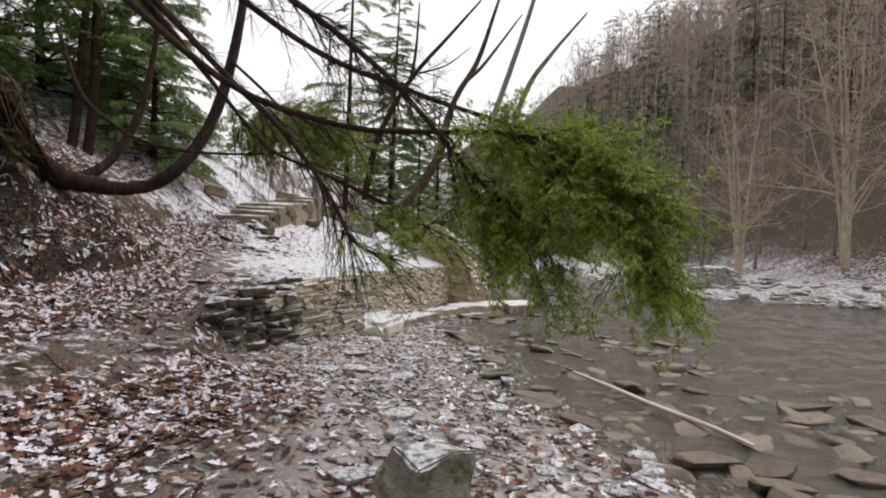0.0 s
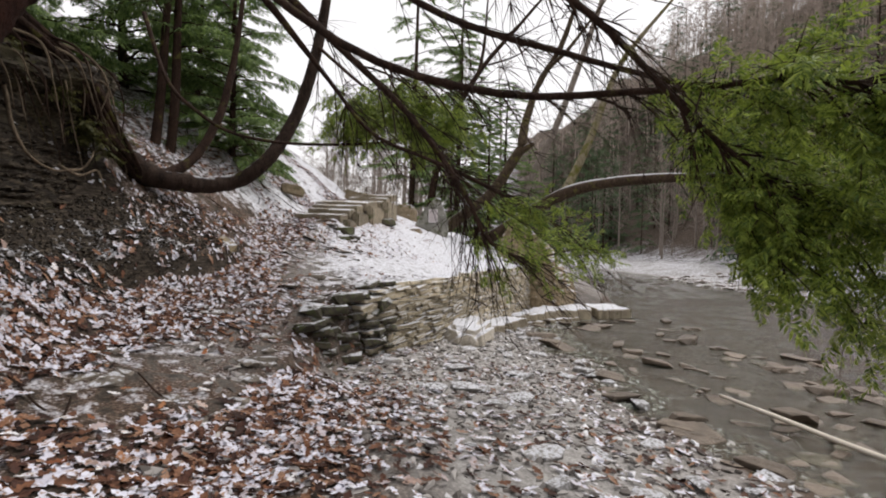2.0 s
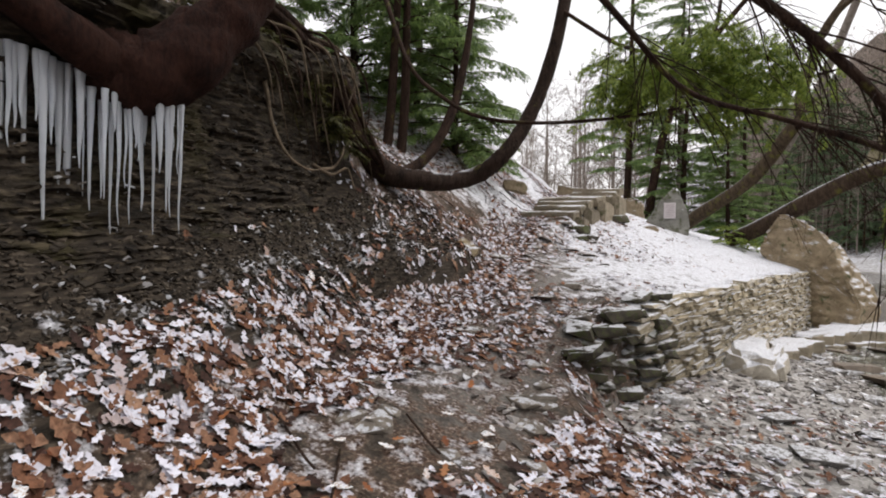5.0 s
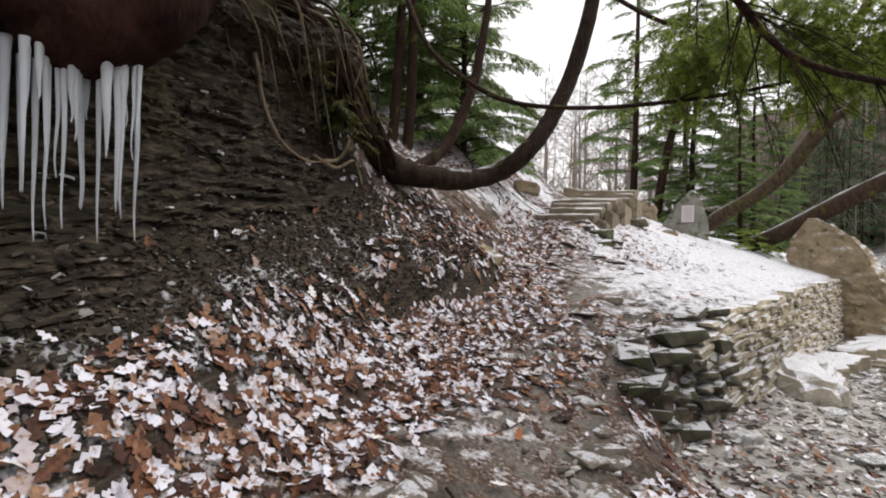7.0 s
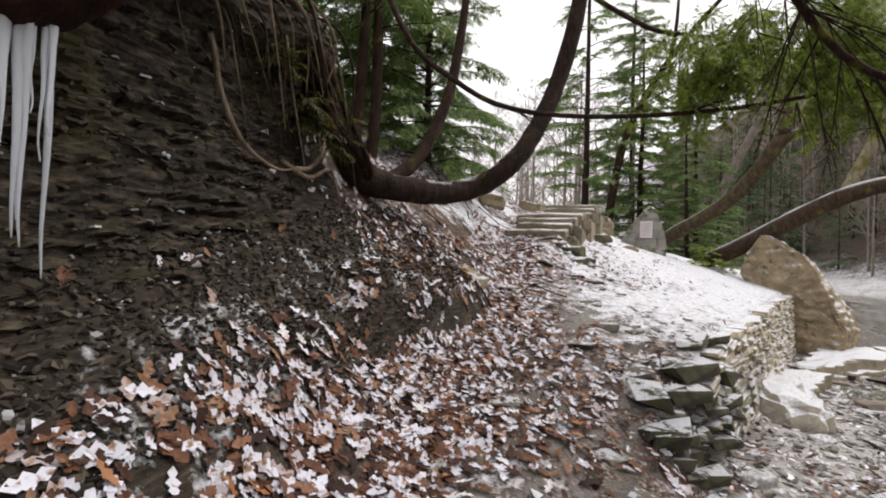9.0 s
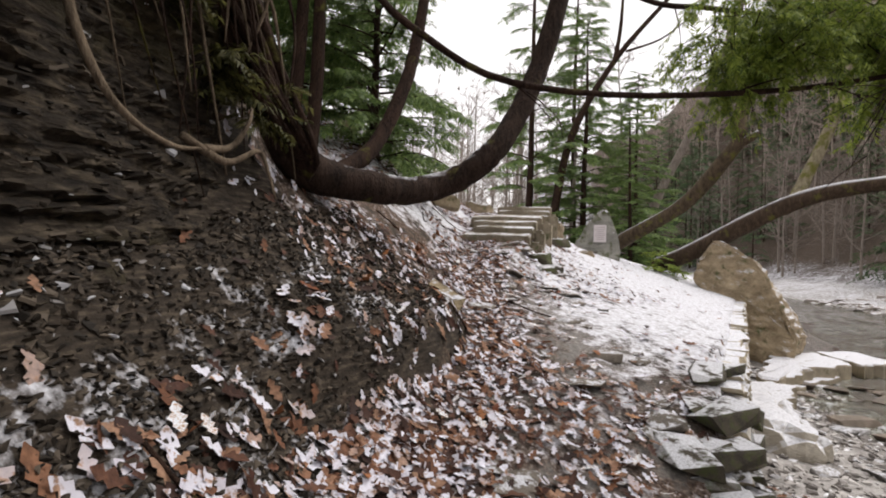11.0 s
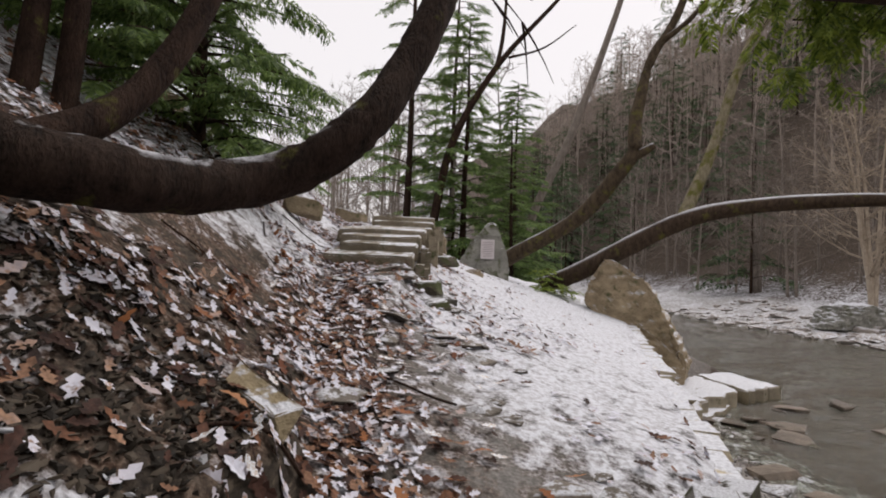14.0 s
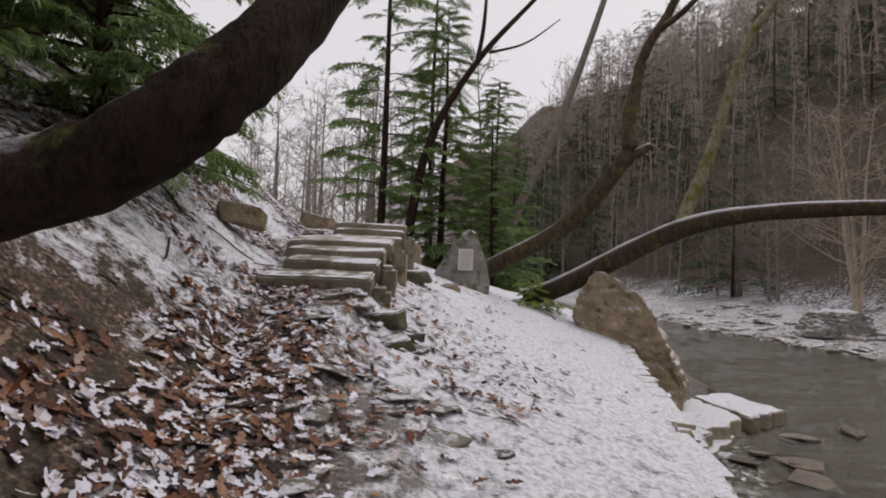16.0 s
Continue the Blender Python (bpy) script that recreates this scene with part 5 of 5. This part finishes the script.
def leaf_litter():
    r = np.random.RandomState(131)
    n = 66000
    y = -3.0 + 21 * r.rand(n) ** 1.1
    x = foot_x(y) + np.where(y > 8, r.normal(-0.2, 1.5, n), r.normal(0.35, 1.15, n))
    wide = (y < 6.5) & (r.rand(n) < 0.35)
    x = np.where(wide, foot_x(y) + 3.2 * r.rand(n), x)
    dens = field(x, y, 0.9, 3, 21)
    xe = edge_x(y)
    stray = r.rand(n) < 0.05
    y = np.where(stray, 1.0 + 8 * r.rand(n), y)
    x = np.where(stray, edge_x(y) + (shore_x(y) - edge_x(y)) * r.rand(n) ** 1.3, x)
    on_deck = (x > foot_x(y) + 1.3) & (y > 7.5)
    dark_soil = (y > 7.2) & (y < 9.6) & (x < foot_x(y) - 0.1) & (field(x, y, 1.3, 2, 33) < 0.15)
    inside, tall = mound_edge(x, y)
    keep = (stray & (x > edge_x(y) + drop_w(y))) | ~((inside > -0.04) & (inside < 0.6) & (tall > 0.15) & (r.rand(n) < 0.55)) & ~(dark_soil & (r.rand(n) < 0.3)) & (x < xe + np.where(y < 6.9, 2.2 * r.rand(n), np.where(y < 8.2, 0.35 * r.rand(n), 0.0))) & (x > foot_x(y) - 3.6) & (dens > -0.3 + 0.5 * r.rand(n)) & ~((x < foot_x(y) - 0.75) & (x > foot_x(y) - 1.75) & (y < 6.9) & (r.rand(n) < 0.93)) & ~(on_deck & (r.rand(n) < 0.6)) & ~((np.abs(x - foot_x(y) - 0.95) < 0.5) & (r.rand(n) < np.where(y > 8, 0.72, 0.55))) & ~((y > 3.0) & (y < 7.9) & (x < foot_x(y) - np.interp(y, (3, 4.6, 6, 7.9), (0.75, 0.7, 0.35, 0.22))) & (r.rand(n) < 0.6))
    x, y = x[keep], y[keep]
    gx, gy = slope_angles(x, y)
    yaw = r.uniform(0, 6.28, len(x))
    along = gx * np.cos(yaw) + gy * np.sin(yaw)
    across = -gx * np.sin(yaw) + gy * np.cos(yaw)
    rot = turns(yaw, -np.arctan(along) + r.normal(0, 0.2, len(x)), np.arctan(across) + r.normal(0, 0.2, len(x)))
    at = np.stack([x, y, ground_z(x, y) + 0.015 + 0.02 * r.rand(len(x))], -1)
    me = scattered("leaf_litter", LEAVES, rot, at, (0.065 + 0.1 * r.rand(len(x)) ** 1.2) * np.where(y > 6.6, 0.75, 1.0), M_LEAF)
    tagged(new("leaf_litter", me), "fallen oak leaves, russet and snow-dusted, along the path", "leaves", kind="stuff")
    meshes = [mesh_of("leaf", v, f, M_LEAF1) for v, f in LEAVES]
    for k in range(260):
        yy = 2.6 + 9 * r.rand()
        xx = float(foot_x(yy)) + r.uniform(-0.7, 1.3)
        if xx > float(edge_x(yy)):
            continue
        g = slope_angles(np.array(xx), np.array(yy))
        o = part("leaf", meshes[r.randint(6)], ground)
        s = r.uniform(0.08, 0.13)
        o.matrix_basis = Matrix.LocRotScale((xx, yy, ground_at(xx, yy) + 0.04), Euler((math.atan(float(g[1])), -math.atan(float(g[0])), r.uniform(0, 6.28))), (s, s, s))


leaf_litter()


def stones():
    r = np.random.RandomState(141)
    flat = [rock_mesh("flat_stone", k, (1, r.uniform(0.55, 0.9), r.uniform(0.18, 0.4)), M_SHALE, 14, 0.05) for k in range(8)]
    wet = []
    for m in flat[:4]:
        w = m.copy()
        w.materials.clear()
        w.materials.append(M_SHALE_WET)
        wet.append(w)

    muddy = []
    for m in flat[4:]:
        w = m.copy()
        w.materials.clear()
        w.materials.append(M_PATHSTONE)
        muddy.append(w)

    def put(x, y, s, me, label, group, up=0.0):
        ob = new("flat_stone", me)
        ob.matrix_basis = Matrix.LocRotScale((x, y, ground_at(x, y) + 0.05 * s + up), Euler((r.uniform(-.12, .12), r.uniform(-.12, .12), r.uniform(0, 6.28))), (s, s, s))
        tagged(ob, label, "stone", group)

    for k in range(120):
        y = 2.2 + 13 * r.rand() ** 1.2
        a, b = float(edge_x(y)) + float(drop_w(y)) * 0.7 + 0.15, float(shore_x(y)) + 0.5
        x = a + (b - a) * r.rand()
        put(x, y, r.uniform(0.12, 0.42) ** 1.0, flat[r.randint(8)], "flat grey shale stone on the creek gravel", "gravel bar stones")
    for k in range(90):
        y = 3.0 + 13.5 * r.rand() ** 1.4
        x = float(shore_x(y)) + 4.2 * r.rand() ** 1.3
        put(x, y, r.uniform(0.2, 0.6), wet[r.randint(4)], "flat wet stone standing in the shallow creek", "creek stones", max(0, WATER_Z - ground_at(x, y)) - 0.02)
    for k in range(80):
        y = 4.4 + 9 * r.rand()
        x = float(foot_x(y)) + r.uniform(0.1, 1.6)
        if x < float(edge_x(y)) - 0.1:
            s = r.uniform(0.12, 0.4)
            put(x, y, s, muddy[r.randint(4)], "flat brown stone set in the muddy path", "path stones", -0.1 * s)
    # broken dark ledges where the path drops to the gravel
    ledge = [rock_mesh("ledge_stone", 60 + k, (1, 0.75, 0.36), M_LEDGE, 12, 0.02) for k in range(5)]
    for y in np.arange(6.95, 8.6, 0.27):
        top, z = float(edge_z(y)) + 0.02, -0.12
        while z < top:
            for q in range(1 + (r.rand() < 0.4)):
                sz = r.uniform(0.2, 0.44)
                out = 0.2 * (1 - (z + 0.12) / (top + 0.14)) + r.uniform(-0.2, 0.06)
                ob = new("ledge_stone", ledge[r.randint(5)])
                ob.matrix_basis = Matrix.LocRotScale((float(edge_x(y)) + out, y + r.uniform(-0.15, 0.15), z + 0.05), Euler((r.uniform(-.1, .1), r.uniform(-.1, .15), r.uniform(0.4, 1.9))), (sz, sz, sz * 0.85))
                tagged(ob, "dark mossy ledge stone with snow on its top", "stone", "broken ledge stones")
            z += 0.13
    # small gravel
    n = 11000
    y = -3.0 + 19 * r.rand(n) ** 1.15
    a, b = edge_x(y) + drop_w(y) * 0.6 - np.where(y < 5.8, 1.6, 0), shore_x(y) + 0.9
    x = a + (b - a) * r.rand(n)
    chips = []
    for k in range(5):
        q = rock_mesh("chip", 80 + k, (1, 0.7, 0.35), M_SHALE, 9, 0)
        chips.append((np.array([v.co[:] for v in q.vertices]), [tuple(p.vertices) for p in q.polygons]))
        bpy.data.meshes.remove(q)
    at = np.stack([x, y, ground_z(x, y) + 0.005], -1)
    me = scattered("gravel", chips, turns(r.uniform(0, 6.28, n), r.normal(0, 0.25, n), r.normal(0, 0.25, n)), at, r.uniform(0.03, 0.12, n), gravel_material())
    tagged(new("gravel", me), "loose grey shale gravel beside the creek", "gravel", kind="stuff")
    # crumbled shale on the bank foot
    n = 14000
    y = r.uniform(1.0, 8.3, n)
    x = foot_x(y) - np.interp(y, (3, 4.6, 6.2), (0.6, 0.5, 0.15)) - r.uniform(0, 1.0, n)
    at = np.stack([x, y, ground_z(x, y) + 0.01], -1)
    me = scattered("shale_scree", chips, turns(r.uniform(0, 6.28, n), r.normal(0, 0.5, n), r.normal(0, 0.5, n)), at, r.uniform(0.012, 0.05, n), scree_material())
    tagged(new("shale_scree", me), "dark shale flakes fallen at the foot of the bank", "scree", kind="stuff")
    # half-drowned stones over the riffle, and the stones of the far bar
    blocks = [(np.array([v.co[:] for v in q.vertices]), [tuple(p.vertices) for p in q.polygons]) for q in flat]
    n = 150
    y = 2.6 + 9.0 * r.rand(n) ** 1.2
    x = shore_x(y) - 0.2 + 5.5 * r.rand(n)
    at = np.stack([x, y, np.maximum(ground_z(x, y), WATER_Z) - r.uniform(0.0, 0.04, n)], -1)
    me = scattered("riffle_stones", blocks, turns(r.uniform(0, 6.28, n), r.normal(0, 0.08, n), r.normal(0, 0.08, n)), at, r.uniform(0.12, 0.42, n), M_SHALE_WET)
    tagged(new("riffle_stones", me), "brown wet stones breaking the creek surface", "stones", kind="stuff")
    n = 420
    y = r.uniform(18, 42, n)
    x = far_x(y) - 0.8 + 7 * r.rand(n) ** 1.3
    at = np.stack([x, y, np.maximum(ground_z(x, y), WATER_Z) + 0.02], -1)
    me = scattered("bar_stones", blocks, turns(r.uniform(0, 6.28, n), r.normal(0, 0.1, n), r.normal(0, 0.1, n)), at, 0.2 + 0.8 * r.rand(n) ** 2.5, M_BARSTONE)
    tagged(new("bar_stones", me), "flat snow-dusted stones on the far gravel bar", "stones", kind="stuff")


def gravel_material():
    m = Mat("gravel_chips", 0.6, spec=0.35)
    c = m.ramp(m.island(), (0.0, (0.07, 0.058, 0.05)), (0.5, (0.27, 0.25, 0.235)), (0.84, (0.47, 0.445, 0.42)), (0.94, (0.74, 0.74, 0.77)))
    return m.out(c, m.noise(40, 3), 0.3, 0.01)


stones()


def sticks():
    r = np.random.RandomState(151)
    line = [(2.05, 7.75, -0.2, 0.022), (2.4, 7.1, -0.24, 0.028), (2.75, 6.4, -0.28, 0.03), (3.1, 5.75, -0.3, 0.027), (3.3, 5.3, -0.33, 0.02)]
    ob = new("branch", tube_mesh("branch", line, Mat("bleached_wood", 0.7).out((0.62, 0.56, 0.48)), 26, 8, 0.2, 4))
    tagged(ob, "pale bleached branch lying across the creek stones", "branch")
    for k in range(14):
        y = 4 + 9 * r.rand()
        x = float(foot_x(y)) + r.uniform(-0.9, 0.8)
        a, l = r.uniform(0, 6.28), r.uniform(0.2, 0.55)
        pts = [(x + math.cos(a) * l * t, y + math.sin(a) * l * t, ground_at(x + math.cos(a) * l * t, y + math.sin(a) * l * t) + 0.03, 0.008) for t in (0, 0.33, 0.66, 1)]
        o = new("twig", tube_mesh("twig", pts, M_BARK_DARK, 8, 5, 0.2, k))
        tagged(o, "thin dark twig lying in the leaf litter", "twig", "fallen twigs")


sticks()
